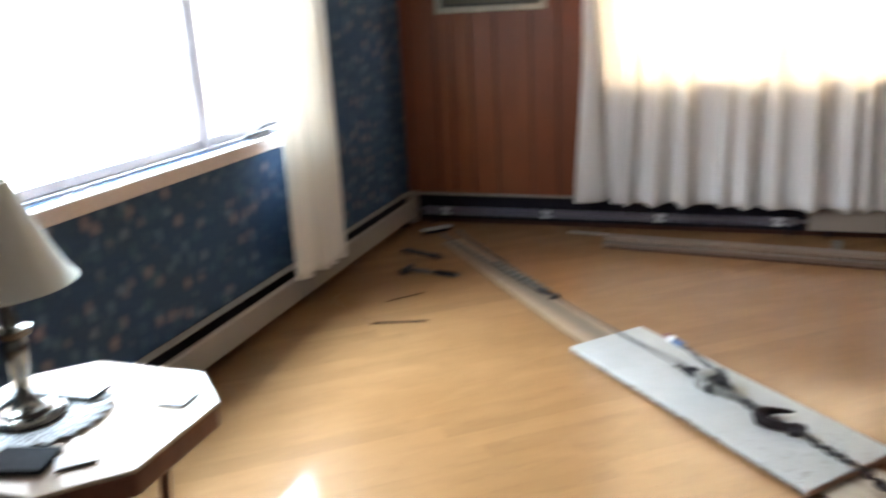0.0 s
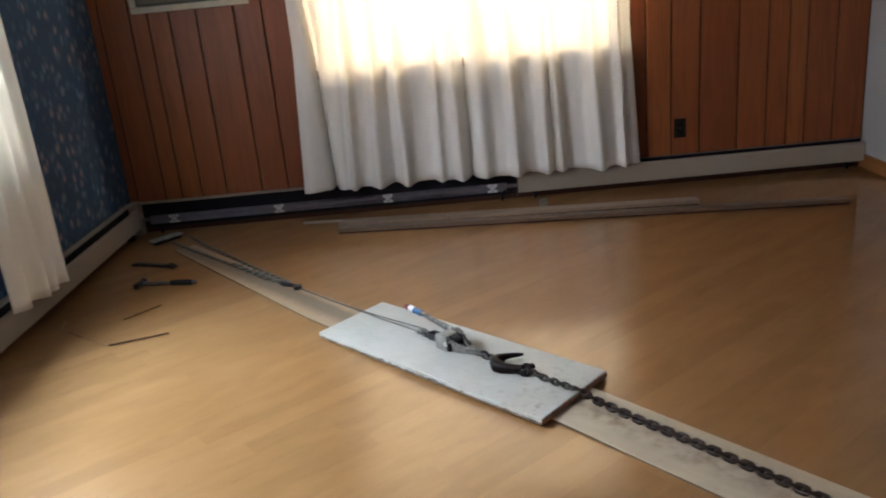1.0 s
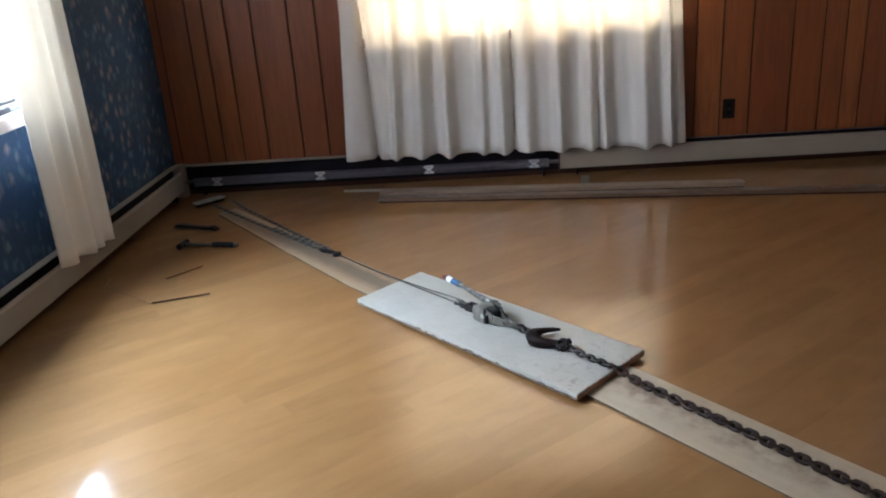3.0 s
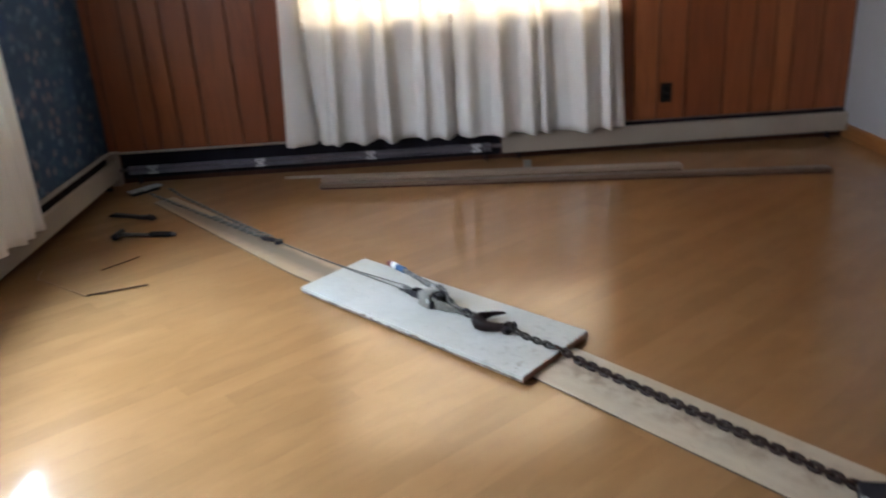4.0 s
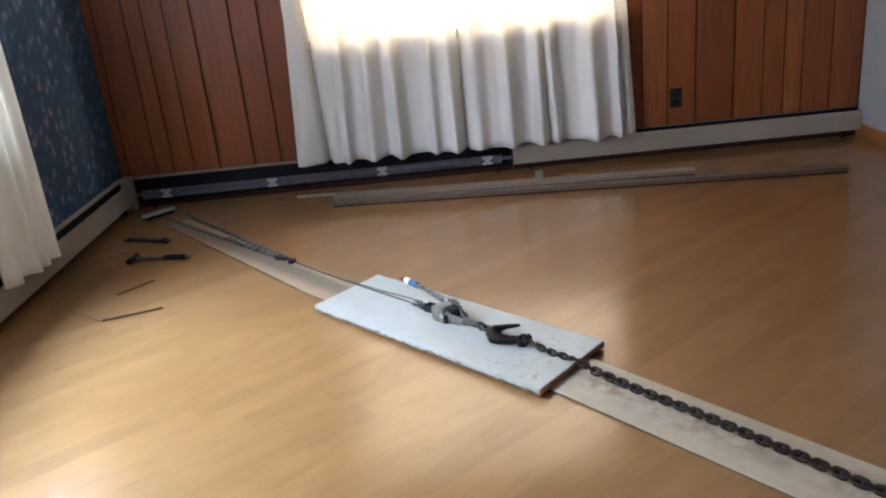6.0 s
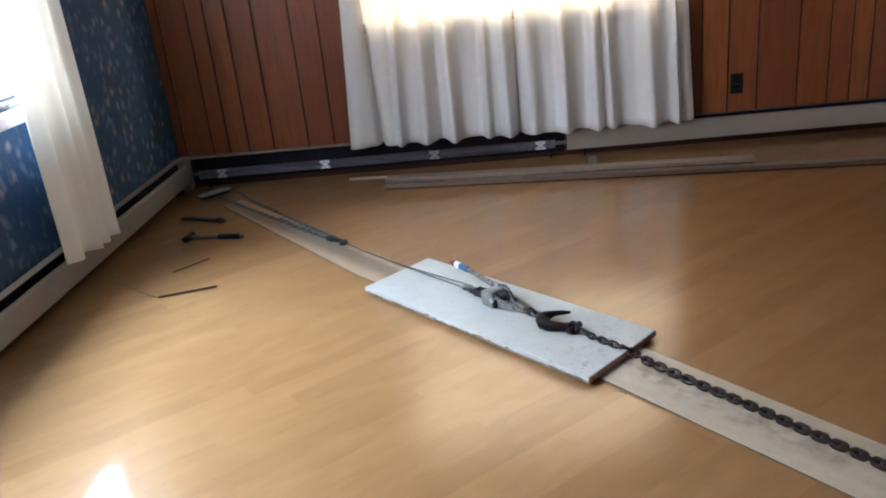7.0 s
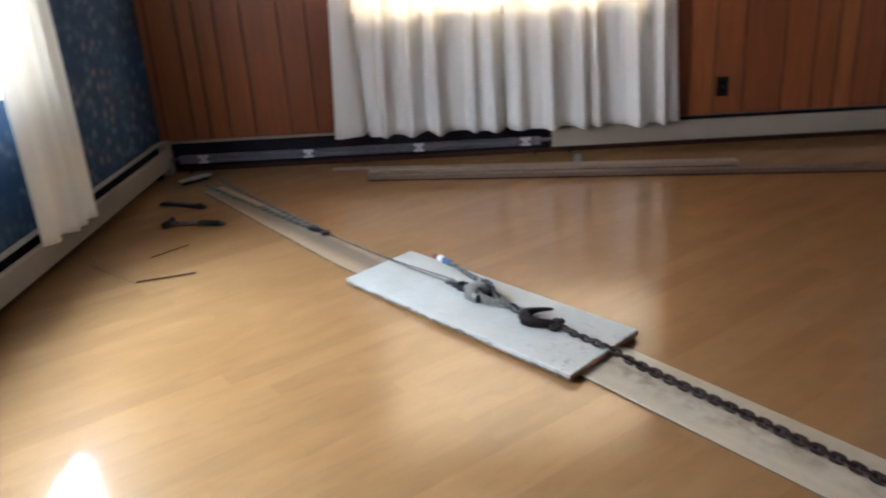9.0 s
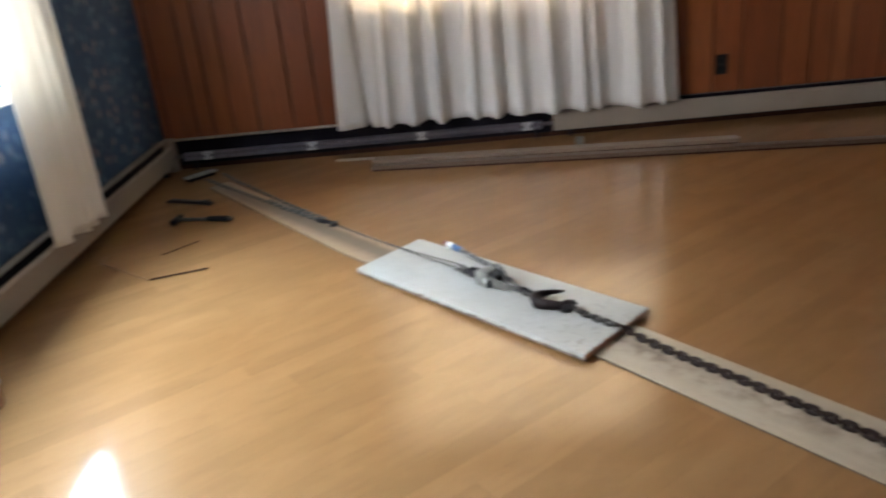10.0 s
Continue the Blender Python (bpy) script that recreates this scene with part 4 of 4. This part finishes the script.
# the pressed cover over the drum
hs = bmesh.new()
outline = [(-0.020, 0.003), (-0.026, 0.010), (-0.029, 0.048), (-0.022, 0.060), (-0.006, 0.067), (0.020, 0.067), (0.031, 0.062), (0.034, 0.052), (0.033, 0.008), (0.028, 0.001)]
pa_ = [hs.verts.new((x + 0.038, -0.035, z)) for x, z in outline]
pb_2 = [hs.verts.new((x + 0.044, 0.018, z * 1.02)) for x, z in outline]
hs.faces.new(pa_)
hs.faces.new(pb_2[::-1])
for i in range(len(outline)):
    j = (i + 1) % len(outline)
    hs.faces.new((pa_[i], pb_2[i], pb_2[j], pa_[j]))
bmesh.ops.recalc_face_normals(hs, faces=hs.faces)
bmesh.ops.bevel(hs, geom=list(hs.edges), offset=0.0018, segments=2, affect="EDGES")
part("drum_cover", hs, M_GREY, winch, "worn grey pressed-steel drum cover", True)
# added plate whose dark colour stands for shade inside the drum opening
part("drum_shadow_plate", boxed((0.0700, -0.0345, 0.005), (0.0830, 0.0060, 0.036), 0.003), M_IRON, winch, "dark plate standing for the shaded opening beside the drum cover")
# fork and pulley that take the cable
fork = bmesh.new()
for y in (-0.017, 0.013):
    box(fork, (-0.052, y, 0.016), (0.016, y + 0.004, 0.044), 0.0015, pose(0, 0, 0, 0, -4, 0))
box(fork, (-0.058, -0.017, 0.018), (-0.048, 0.017, 0.038), 0.002)
part("fork", fork, M_IRON, winch, "dark iron fork")
for x, roll, mt in ((-0.112, 12, M_ZINC), (-0.086, 78, M_ZINC), (-0.066, 20, M_IRON)):
    ring = [(0.017 * math.cos(a), 0.0115 * math.sin(a), 0) for a in (2 * math.pi * k / 14 for k in range(15))]
    part("shackle_link", tube(ring, 0.0050, 8), mt, winch, "spotted steel shackle link", True).matrix_local = pose(x, 0, 0.024, roll, 0, 0)
part("shackle_pin", tube([(-0.124, -0.016, 0.024), (-0.124, 0.016, 0.024)], 0.0055, 8), M_STEEL, winch, "bright shackle pin")
# the ratchet lever with its striped grip
lever = part("lever", tube([(0.040, 0.030, 0.056), (0.012, 0.026, 0.064), (-0.04, 0.032, 0.067), (-0.10, 0.041, 0.070), (-0.165, 0.049, 0.072)], [0.013, 0.011, 0.0088, 0.0080, 0.0080], 10, None, 1.2), M_CHAIN, winch, "grey steel ratchet lever", True)
pa, pb = Vector((-0.152, 0.048, 0.0715)), Vector((-0.258, 0.056, 0.074))
for lo, hi, mt, nm in ((0.0, 0.42, M_BLUE, "blue"), (0.42, 0.70, M_WHITE, "white"), (0.70, 1.0, M_RED, "red")):
    q = [pa.lerp(pb, lo + (hi - lo) * k / 4) for k in range(5)]
    rr = [0.0125 + 0.001 * math.sin(k * 2) for k in range(5)]
    if nm == "red":
        rr[-1] = 0.008
    part("grip_band", tube(q, rr, 12), mt, lever, nm + " rubber grip band", True)
pawl = bmesh.new()
box(pawl, (0.092, 0.029, 0.038), (0.124, 0.037, 0.048), 0.003, pose(0, 0, 0.008, 0, 10, 0))
tube([(0.09, 0.024, 0.056), (0.108, 0.022, 0.058), (0.125, 0.018, 0.044), (0.14, 0.015, 0.032)], 0.0035, 6, pawl)
part("pawl", pawl, M_IRON, winch)
part("spring", tube([(0.095 + 0.0020 * i, 0.008 + 0.005 * math.cos(i * 1.3), 0.022 + 0.006 * math.sin(i * 1.3)) for i in range(36)], 0.0016, 5), M_STEEL, winch, "bright coil spring between the plates", True)
for x, w_ in ((0.112, 0.016), (0.144, 0.012), (0.178, 0.008)):
    part("cross_pin", lathe([(0.0065, -w_ - 0.007), (0.0065, -w_ - 0.002), (0.0045, -w_ - 0.0015), (0.0045, w_ + 0.003), (0.0065, w_ + 0.0035), (0.0065, w_ + 0.008)], 10, None, pose(x, 0.010, 0.018, 90, 0, 0)), M_ZINC, winch)
for x, roll, mt in ((0.196, 0, M_ZINC), (0.222, 90, M_IRON), (0.247, 8, M_ZINC)):
    ring = [(0.019 * math.cos(a), 0.012 * math.sin(a), 0) for a in (2 * math.pi * k / 14 for k in range(15))]
    part("swivel_link", tube(ring, 0.0058, 8), mt, winch, "chunky steel swivel link", True).matrix_local = pose(x, 0.010, 0.019, roll, 0, -4)

grab = thing("grab_hook", pose(W0.x, W0.y, 0.031, 0, 0, -48.4), "large rusty black iron hook lying on the white board", "hook")
hp = [(0.333, 0.088, 0.024), (0.322, 0.076, 0.024), (0.306, 0.058, 0.024), (0.292, 0.038, 0.023), (0.284, 0.014, 0.021), (0.293, -0.012, 0.020), (0.314, -0.027, 0.020), (0.338, -0.026, 0.020), (0.360, -0.014, 0.019), (0.380, -0.002, 0.019), (0.398, 0.008, 0.020)]
part("hook_body", tube(hp, [0.004, 0.0075, 0.0092, 0.0118, 0.0195, 0.0235, 0.0228, 0.0190, 0.0165, 0.0150, 0.0150], 14), M_HOOK, grab, "", True)
eye_ring = tube([(0.412 + 0.016 * math.cos(a), 0.014 + 0.016 * math.sin(a) * 0.4, 0.020 + 0.014 * math.sin(a)) for a in (2 * math.pi * k / 14 for k in range(15))], 0.0085, 8)
part("hook_eye", eye_ring, M_HOOK, grab, "", True)
part("clevis_pin", tube([(0.410, -0.010, 0.014), (0.414, 0.016, 0.020), (0.418, 0.042, 0.026)], [0.0115, 0.0095, 0.0115], 10), M_IRON, grab, "", True)
part("hook_lead", tube([(0.258, 0.010, 0.020), (0.268, 0.010, 0.021), (0.280, 0.010, 0.022)], 0.0065, 8), M_IRON, grab, "dark link lying in the hook's bowl", True)

# ---- long-handled splitting maul, standing on its head ----
maul = thing("splitting_maul", pose(2.916, -3.352, 0.0095), "splitting maul standing on its dark head, handle upright", "maul")
hd = bmesh.new()
ring0 = [(-0.070, 0.053), (-0.032, -0.066), (0.014, -0.044), (0.042, -0.012), (0.046, 0.016), (0.016, 0.062), (-0.054, 0.096)]
lo_r = [hd.verts.new((x, y, 0.0)) for x, y in ring0]
hi_z = (0.016, 0.016, 0.044, 0.054, 0.054, 0.046, 0.032)
hi_r = [hd.verts.new((x * 0.96, y * 0.97, z)) for (x, y), z in zip(ring0, hi_z)]
hd.faces.new(lo_r[::-1])
for ring in ((0, 1, 2), (0, 2, 3, 4), (0, 4, 5), (0, 5, 6)):
    hd.faces.new([hi_r[q] for q in ring])
for i in range(7):
    j = (i + 1) % 7
    hd.faces.new((lo_r[i], lo_r[j], hi_r[j], hi_r[i]))
bmesh.ops.recalc_face_normals(hd, faces=hd.faces)
bmesh.ops.bevel(hd, geom=list(hd.edges), offset=0.002, segments=2, affect="EDGES")
head = part("maul_head", hd, M_IRON, maul, "dark iron wedge head")
# the ground edge, chipped along its upper side
eb, jag = bmesh.new(), random.Random(5)
e0, e1, back = Vector((-0.0715, 0.052, 0)), Vector((-0.0325, -0.066, 0)), Vector((0.95, 0.312, 0))
cross = []
for k in range(25):
    p = e0.lerp(e1, k / 24)
    w = 0.008 + jag.uniform(-0.004, 0.005)
    cross.append([eb.verts.new(q) for q in (p - back * 0.002 + Vector((0, 0, 0.0065)), p - back * 0.001 + Vector((0, 0, 0.0160)), p + back * w + Vector((0, 0, 0.0185 + w * 0.45)), p + back * w + Vector((0, 0, 0.006)))])
for a, b in zip(cross, cross[1:]):
    for q in range(4):
        eb.faces.new((a[q], b[q], b[(q + 1) % 4], a[(q + 1) % 4]))
eb.faces.new(cross[0])
eb.faces.new(cross[-1][::-1])
bmesh.ops.recalc_face_normals(eb, faces=eb.faces)
part("cutting_edge", eb, M_CHIPPED, head, "bright chipped cutting edge")
HT = Vector((-0.013, 0.009, 0.745))
hl = [Vector((0.010, 0.004, 0.044)).lerp(HT, k / 14) for k in range(15)]
part("handle", tube(hl[:6], [0.0195, 0.0172, 0.0158, 0.0150, 0.0146, 0.0146], 14, None, 1.2), M_REDWOOD, maul, "dark red wooden handle", True)
part("grip", tube(hl[5:14], [0.0152, 0.0160, 0.0158, 0.0172, 0.0180, 0.0182, 0.0186, 0.0192, 0.0195], 14, None, 1.1), M_BLACKRUB, maul, "black rubber grip", True)
part("butt_cap", tube([hl[13].lerp(hl[14], k) for k in (0.02, 0.4, 0.85, 1.0)], [0.0165, 0.0168, 0.0165, 0.0140], 14, None, 1.1), M_CAP, maul, "dull grey worn butt cap", True)
part("handle_ring", tube([hl[2].lerp(hl[3], k) for k in (0.38, 0.50, 0.62)], [0.0172, 0.0184, 0.0170], 14, None, 1.2), M_CAP, maul, "pale grey ring on the handle", True)

# ---- loose tools on the floor ----
hammer = thing("hammer", pose(0.505, -1.032, 0.0, 0, 0, -8.5), "hammer with a steel shaft and dark grip on the floor", "hammer")
hh = bmesh.new()
tube([(-0.142, -0.046, 0.016), (-0.142, -0.042, 0.016), (-0.142, -0.026, 0.016), (-0.142, 0.004, 0.016), (-0.142, 0.026, 0.016), (-0.142, 0.042, 0.016), (-0.142, 0.046, 0.016)], [0.013, 0.0160, 0.0150, 0.0125, 0.0150, 0.0160, 0.013], 12, hh)
box(hh, (-0.155, -0.014, 0.004), (-0.125, 0.014, 0.028), 0.004)
part("hammer_head", hh, M_IRON, hammer, "", True)
part("shaft", tube([(-0.130, 0, 0.016), (-0.03, 0.001, 0.014), (0.03, 0.001, 0.013)], [0.0095, 0.0085, 0.0085], 10), M_CABLE, hammer, "dull steel shaft", True)
part("grip", tube([(0.020, 0.001, 0.014), (0.030, 0.001, 0.015), (0.085, 0.0, 0.015), (0.132, -0.001, 0.014), (0.136, -0.001, 0.014)], [0.0105, 0.0135, 0.0145, 0.0135, 0.010], 12), M_BLACKRUB, hammer, "black rubber grip", True)
part("butt_cap", tube([(0.135, -0.001, 0.014), (0.152, -0.001, 0.014), (0.156, -0.001, 0.014)], [0.0105, 0.0105, 0.006], 10), M_CABLE, hammer, "dull grey butt cap", True)

pry = thing("pry_bar", pose(0.335, -0.713, 0.0, 0, 0, -23), "flat black pry bar lying on the floor", "pry bar")
bar_, rows_b = bmesh.new(), []
for x, y, w_, z0, z1 in ((-0.140, 0.004, 0.022, 0.001, 0.010), (-0.120, 0.003, 0.020, 0.002, 0.018), (-0.06, 0.0, 0.015, 0.003, 0.019), (0.03, -0.001, 0.014, 0.003, 0.019), (0.085, -0.001, 0.016, 0.003, 0.021), (0.112, 0.0, 0.018, 0.006, 0.026), (0.132, 0.002, 0.020, 0.004, 0.018), (0.146, 0.003, 0.021, 0.001, 0.006)):
    rows_b.append([bar_.verts.new(p) for p in ((x, y - w_, z0), (x, y + w_, z0), (x, y + w_ * 0.86, z1), (x, y - w_ * 0.86, z1))])
for p, q in zip(rows_b, rows_b[1:]):
    for i in range(4):
        bar_.faces.new((p[i], q[i], q[(i + 1) % 4], p[(i + 1) % 4]))
bar_.faces.new(rows_b[0][::-1])
bar_.faces.new(rows_b[-1])
bmesh.ops.recalc_face_normals(bar_, faces=bar_.faces)
bmesh.ops.bevel(bar_, geom=list(bar_.edges), offset=0.0015, segments=1, affect="EDGES")
part("bar", bar_, M_IRON, pry)


def stick(name, a, b, r, label, material, mid=None):
    pts = [Vector(a), Vector(b)] if mid is None else [Vector(a), Vector(mid), Vector(b)]
    line = [p for p, q in zip(pts, pts[1:]) for p in [p.lerp(q, k / 3) for k in range(3)]] + [pts[-1]]
    return tagged(part(name, tube(line, r, 6, None, 0.7), material, None, label, True), category="stick")


stick("wooden_stick", (0.472, -1.728, 0.006), (0.701, -1.658, 0.007), 0.0052, "thin dark wooden stick lying on the floor", M_STICK)
stick("thin_stick", (0.433, -1.447, 0.003), (0.558, -1.307, 0.003), 0.0034, "thin brown splinter lying on the floor", M_STICK)
stick("floor_wire", (0.150, -1.40, 0.002), (0.468, -1.727, 0.002), 0.0026, "thin pale wire lying on the floor", M_COPPER, (0.172, -1.495, 0.002))

# the removed heater covers by the back wall


def loose_cover(a, b, width, label, material):
    a, b = Vector(a), Vector(b)
    d = b - a
    o = thing("loose_heater_cover", Matrix.Translation(a) @ d.to_track_quat("X", "Z").to_matrix().to_4x4(), label, "heater cover", "removed covers")
    L = d.length
    prof = [(-width / 2, 0.0), (-width / 2, 0.022), (-width / 2 + 0.006, 0.028), (width / 2 - 0.012, 0.020), (width / 2, 0.006), (width / 2, 0.0)]
    part("cover_sheet", prism(prof, 0, L, 0, Matrix(((0, 0, 1, 0), (1, 0, 0, 0), (0, 1, 0, 0), (0, 0, 0, 1)))), material, o)
    part("rolled_edge", tube([(0.0, -width / 2, 0.024), (L, -width / 2, 0.024)], 0.0045, 8), material, o, "", True)
    # shadow line at the foot of the cover, put in as a dark strip
    part("shadow_line", boxed((0.01, -width / 2 - 0.0045, 0.0), (L - 0.01, -width / 2 - 0.0006, 0.009), 0.001), M_SHADOW, o, "dark strip for the shadow line along the lower edge")
    return o


M_OLDCOVER = worn("dull_tan_enamel", (0.255, 0.190, 0.145), 0.5, amount=0.12, scale=4, dark=0.7)
M_OLDCOVER2 = worn("dull_brown_enamel", (0.135, 0.086, 0.060), 0.5, amount=0.15, scale=4, dark=0.7)
loose_cover((1.300, -0.236, 0.0), (3.345, -0.455, 0.0), 0.115, "tan heater cover taken off and laid on the floor", M_OLDCOVER)
loose_cover((1.305, -0.372, 0.0), (4.07, -0.700, 0.0), 0.10, "long brown trim piece laid on the floor beside the heater", M_OLDCOVER2)
thin = thing("metal_strip", Matrix.Translation((1.066, -0.146, 0.0)) @ (Vector((2.04, -0.249, 0)) - Vector((1.066, -0.146, 0))).to_track_quat("X", "Z").to_matrix().to_4x4(), "thin pale metal strip lying behind the heater cover", "metal strip")
part("strip_body", boxed((0, -0.010, 0.0), (0.98, 0.010, 0.007), 0.002), M_HEATER, thin)
part("strip_flange", boxed((0, -0.010, 0.0072), (0.98, -0.006, 0.016), 0.001), M_HEATER, thin)
M_BRACKET = worn("grey_green_enamel", (0.21, 0.20, 0.17), 0.5)
brk = thing("heater_bracket", pose(2.50, -0.26, 0.0), "small grey-green heater end bracket on the floor", "bracket")
part("bracket_body", boxed((-0.022, -0.010, 0.0), (0.022, 0.010, 0.050), 0.003), M_BRACKET, brk)
part("bracket_tab", boxed((-0.022, -0.035, 0.0), (0.022, -0.0105, 0.006), 0.002), M_BRACKET, brk)

# ---- octagonal side table with its lamp and papers ----
TX, TY, TZ = 0.648, -3.595, 0.56
table = thing("side_table", pose(TX, TY, 0), "octagonal wooden side table with curved dark legs", "table")
ox, oy, oc = 0.266, 0.250, 0.120
octo = [(ox, -oy + oc), (ox, oy - oc), (ox - oc, oy), (-ox + oc, oy), (-ox, oy - oc), (-ox, -oy + oc), (-ox + oc, -oy), (ox - oc, -oy)]
part("tabletop", prism(octo, TZ - 0.009, TZ, 0.003), M_TABLE, table, "pale polished wooden top")
part("apron", prism([(x * 0.988, y * 0.988) for x, y in octo], TZ - 0.056, TZ - 0.0095, 0.006), M_TABLELEG, table, "dark moulded apron")
for sx, sy in ((1, 1), (1, -1), (-1, 1), (-1, -1)):
    pts = [(sx * (0.158 + o), sy * (0.072 + o), z) for o, z in ((0.016, TZ - 0.057), (0.004, 0.465), (-0.005, 0.42), (-0.008, 0.36), (-0.006, 0.28), (-0.004, 0.16), (0.002, 0.06), (0.016, 0.0))]
    part("leg", tube(pts, [0.017, 0.014, 0.012, 0.011, 0.010, 0.010, 0.011, 0.015], 10), M_TABLELEG, table, "", True)

LX, LY = 0.560, -3.612
lamp = thing("table_lamp", pose(LX, LY, TZ + 0.003), "pewter table lamp with a cream bell shade", "lamp")
part("base", lathe([(0.072, 0.0), (0.076, 0.006), (0.070, 0.013), (0.057, 0.017), (0.052, 0.026), (0.037, 0.031), (0.027, 0.038), (0.020, 0.048)], 36), M_PEWTER, lamp, "", True)
part("stem", lathe([(0.020, 0.048), (0.014, 0.062), (0.017, 0.090), (0.023, 0.130), (0.028, 0.160), (0.022, 0.172), (0.037, 0.178), (0.037, 0.192), (0.018, 0.198), (0.013, 0.23), (0.012, 0.30), (0.010, 0.42)], 28), M_PEWTER, lamp, "", True)
shd = bmesh.new()
prof = [(0.141, 0.281), (0.133, 0.290), (0.120, 0.312), (0.106, 0.342), (0.092, 0.378), (0.079, 0.411), (0.066, 0.445), (0.057, 0.470), (0.052, 0.484)]
rings = []
for r, z in prof + [(r - 0.003, z) for r, z in prof[::-1]]:
    rings.append([shd.verts.new((r * math.cos(2 * math.pi * i / 48), r * math.sin(2 * math.pi * i / 48), z)) for i in range(48)])
for a, b in zip(rings, rings[1:] + rings[:1]):
    for i in range(48):
        shd.faces.new((a[i], a[(i + 1) % 48], b[(i + 1) % 48], b[i]))
bmesh.ops.recalc_face_normals(shd, faces=shd.faces)
part("shade", shd, M_SHADE, lamp, "cream fabric bell shade", True)
part("harp", tube([(-0.051, 0, 0.478), (0, 0, 0.478), (0.051, 0, 0.478)], 0.003, 6), M_PEWTER, lamp)
part("finial", lathe([(0.008, 0.42), (0.004, 0.49), (0.010, 0.505), (0.002, 0.525)], 14), M_PEWTER, lamp, "", True)

# lace doily, starched into ruffles with a scalloped rim
dm, rings_d = bmesh.new(), []
for j in range(13):
    q = j / 12
    ring = []
    for i in range(144):
        a = 2 * math.pi * i / 144
        r = q * (0.146 + 0.008 * abs(math.sin(a * 12)))
        ring.append(dm.verts.new((r * math.cos(a), r * math.sin(a), 0.0015 + 0.0085 * q ** 3 * (0.5 + 0.5 * math.sin(a * 24 + 0.6 * math.sin(a * 5))))) if j else None)
    rings_d.append(ring)
hub = dm.verts.new((0, 0, 0.0015))
for i in range(144):
    dm.faces.new((hub, rings_d[1][i], rings_d[1][(i + 1) % 144]))
for a_, b_ in zip(rings_d[1:], rings_d[2:]):
    for i in range(144):
        dm.faces.new((a_[i], b_[i], b_[(i + 1) % 144], a_[(i + 1) % 144]))
doily = part("lace_doily", dm, M_LACE, None, "white scalloped lace doily under the lamp", True)
doily.matrix_world = pose(LX + 0.01, LY + 0.005, TZ + 0.0003)
doily.modifiers.new("cloth", "SOLIDIFY").thickness = 0.0012
tagged(doily, category="doily")


def coaster(m, w, d, label):
    c = thing("table_coaster", m, label, "coaster", "coasters on the table")
    part("sheet", boxed((-w / 2, -d / 2, 0.0045), (w / 2, d / 2, 0.0065), 0.0008), M_CARD, c)
    part("dark_base", boxed((-w / 2 - 0.0008, -d / 2 - 0.0008, 0.0), (w / 2 + 0.0008, d / 2 + 0.0008, 0.0045), 0.001), M_CARDEDGE, c, "dark edge and base")
    return c


coaster(pose(0.823, -3.476, TZ + 0.0003, 0, 0, 6), 0.060, 0.062, "small white coaster with a dark edge on the table")
coaster(pose(0.612, -3.503, TZ + 0.0105, 0, 0, 2), 0.080, 0.066, "white coaster with a dark edge on the lace doily")
coaster(pose(0.785, -3.729, TZ + 0.0003, 0, 0, 43), 0.068, 0.050, "white coaster with a dark edge beside the dark booklet")
bk = thing("dark_booklet", pose(0.694, -3.760, TZ + 0.0005, 0, 0, 16), "dark blue-black booklet lying on the table", "booklet")
part("cover", boxed((-0.055, -0.042, 0.0), (0.055, 0.042, 0.012), 0.0015), M_BOOK, bk)

# ---- maple strips of the floor, laid diagonally ----
PW, TURN = 0.082, radians(PLANK_TURN)
ca, sa = math.cos(TURN), math.sin(TURN)
lo_x, hi_x, lo_y, hi_y = -0.06, ROOM_X + 0.12, ROOM_Y - 0.05, 0.05


def clipped(poly):
    """An outline cut to the room."""
    for axis, lim, sign in ((0, lo_x, 1), (0, hi_x, -1), (1, lo_y, 1), (1, hi_y, -1)):
        out = []
        for p, q in zip(poly, poly[1:] + poly[:1]):
            a, b = (p[axis] - lim) * sign, (q[axis] - lim) * sign
            if a >= 0:
                out.append(p)
            if a * b < 0:
                f = a / (a - b)
                out.append((p[0] + (q[0] - p[0]) * f, p[1] + (q[1] - p[1]) * f))
        poly = out
        if len(poly) < 3:
            return []
    return poly


def plank_faces(bm, poly):
    """A strip with open joints round it."""
    n = len(poly)
    top = [bm.verts.new((x, y, 0.0)) for x, y in poly]
    low = [bm.verts.new((x, y, -0.018)) for x, y in poly]
    bm.faces.new(top)
    for i in range(n):
        j = (i + 1) % n
        bm.faces.new((low[i], low[j], top[j], top[i])).material_index = 1


rnd = random.Random(21)
rest = bmesh.new()
near_count = 0
for row in range(-105, 75):
    v0, v1 = row * PW, (row + 1) * PW - 0.00006
    u = -9.0 + rnd.uniform(0, 1.2)
    while u < 9.0:
        u1 = u + rnd.uniform(0.6, 1.7)
        corners = [(u, v0), (u1 - 0.00006, v0), (u1 - 0.00006, v1), (u, v1)]
        poly = clipped([(a * ca - b * sa, a * sa + b * ca) for a, b in corners])
        u = u1
        if len(poly) < 3:
            continue
        area = abs(sum(p[0] * q[1] - q[0] * p[1] for p, q in zip(poly, poly[1:] + poly[:1]))) / 2
        if area < 1e-4:
            continue
        cx, cy = sum(p[0] for p in poly) / len(poly), sum(p[1] for p in poly) / len(poly)
        if cy > -4.3 and near_count < 300:
            near_count += 1
            bm = bmesh.new()
            plank_faces(bm, poly)
            part("plank", bm, (M_FLOOR, M_SUBFLOOR), floor)
        else:
            plank_faces(rest, poly)
part("plank_rest", rest, (M_FLOOR, M_SUBFLOOR), floor, "maple strips further off", kind="stuff")
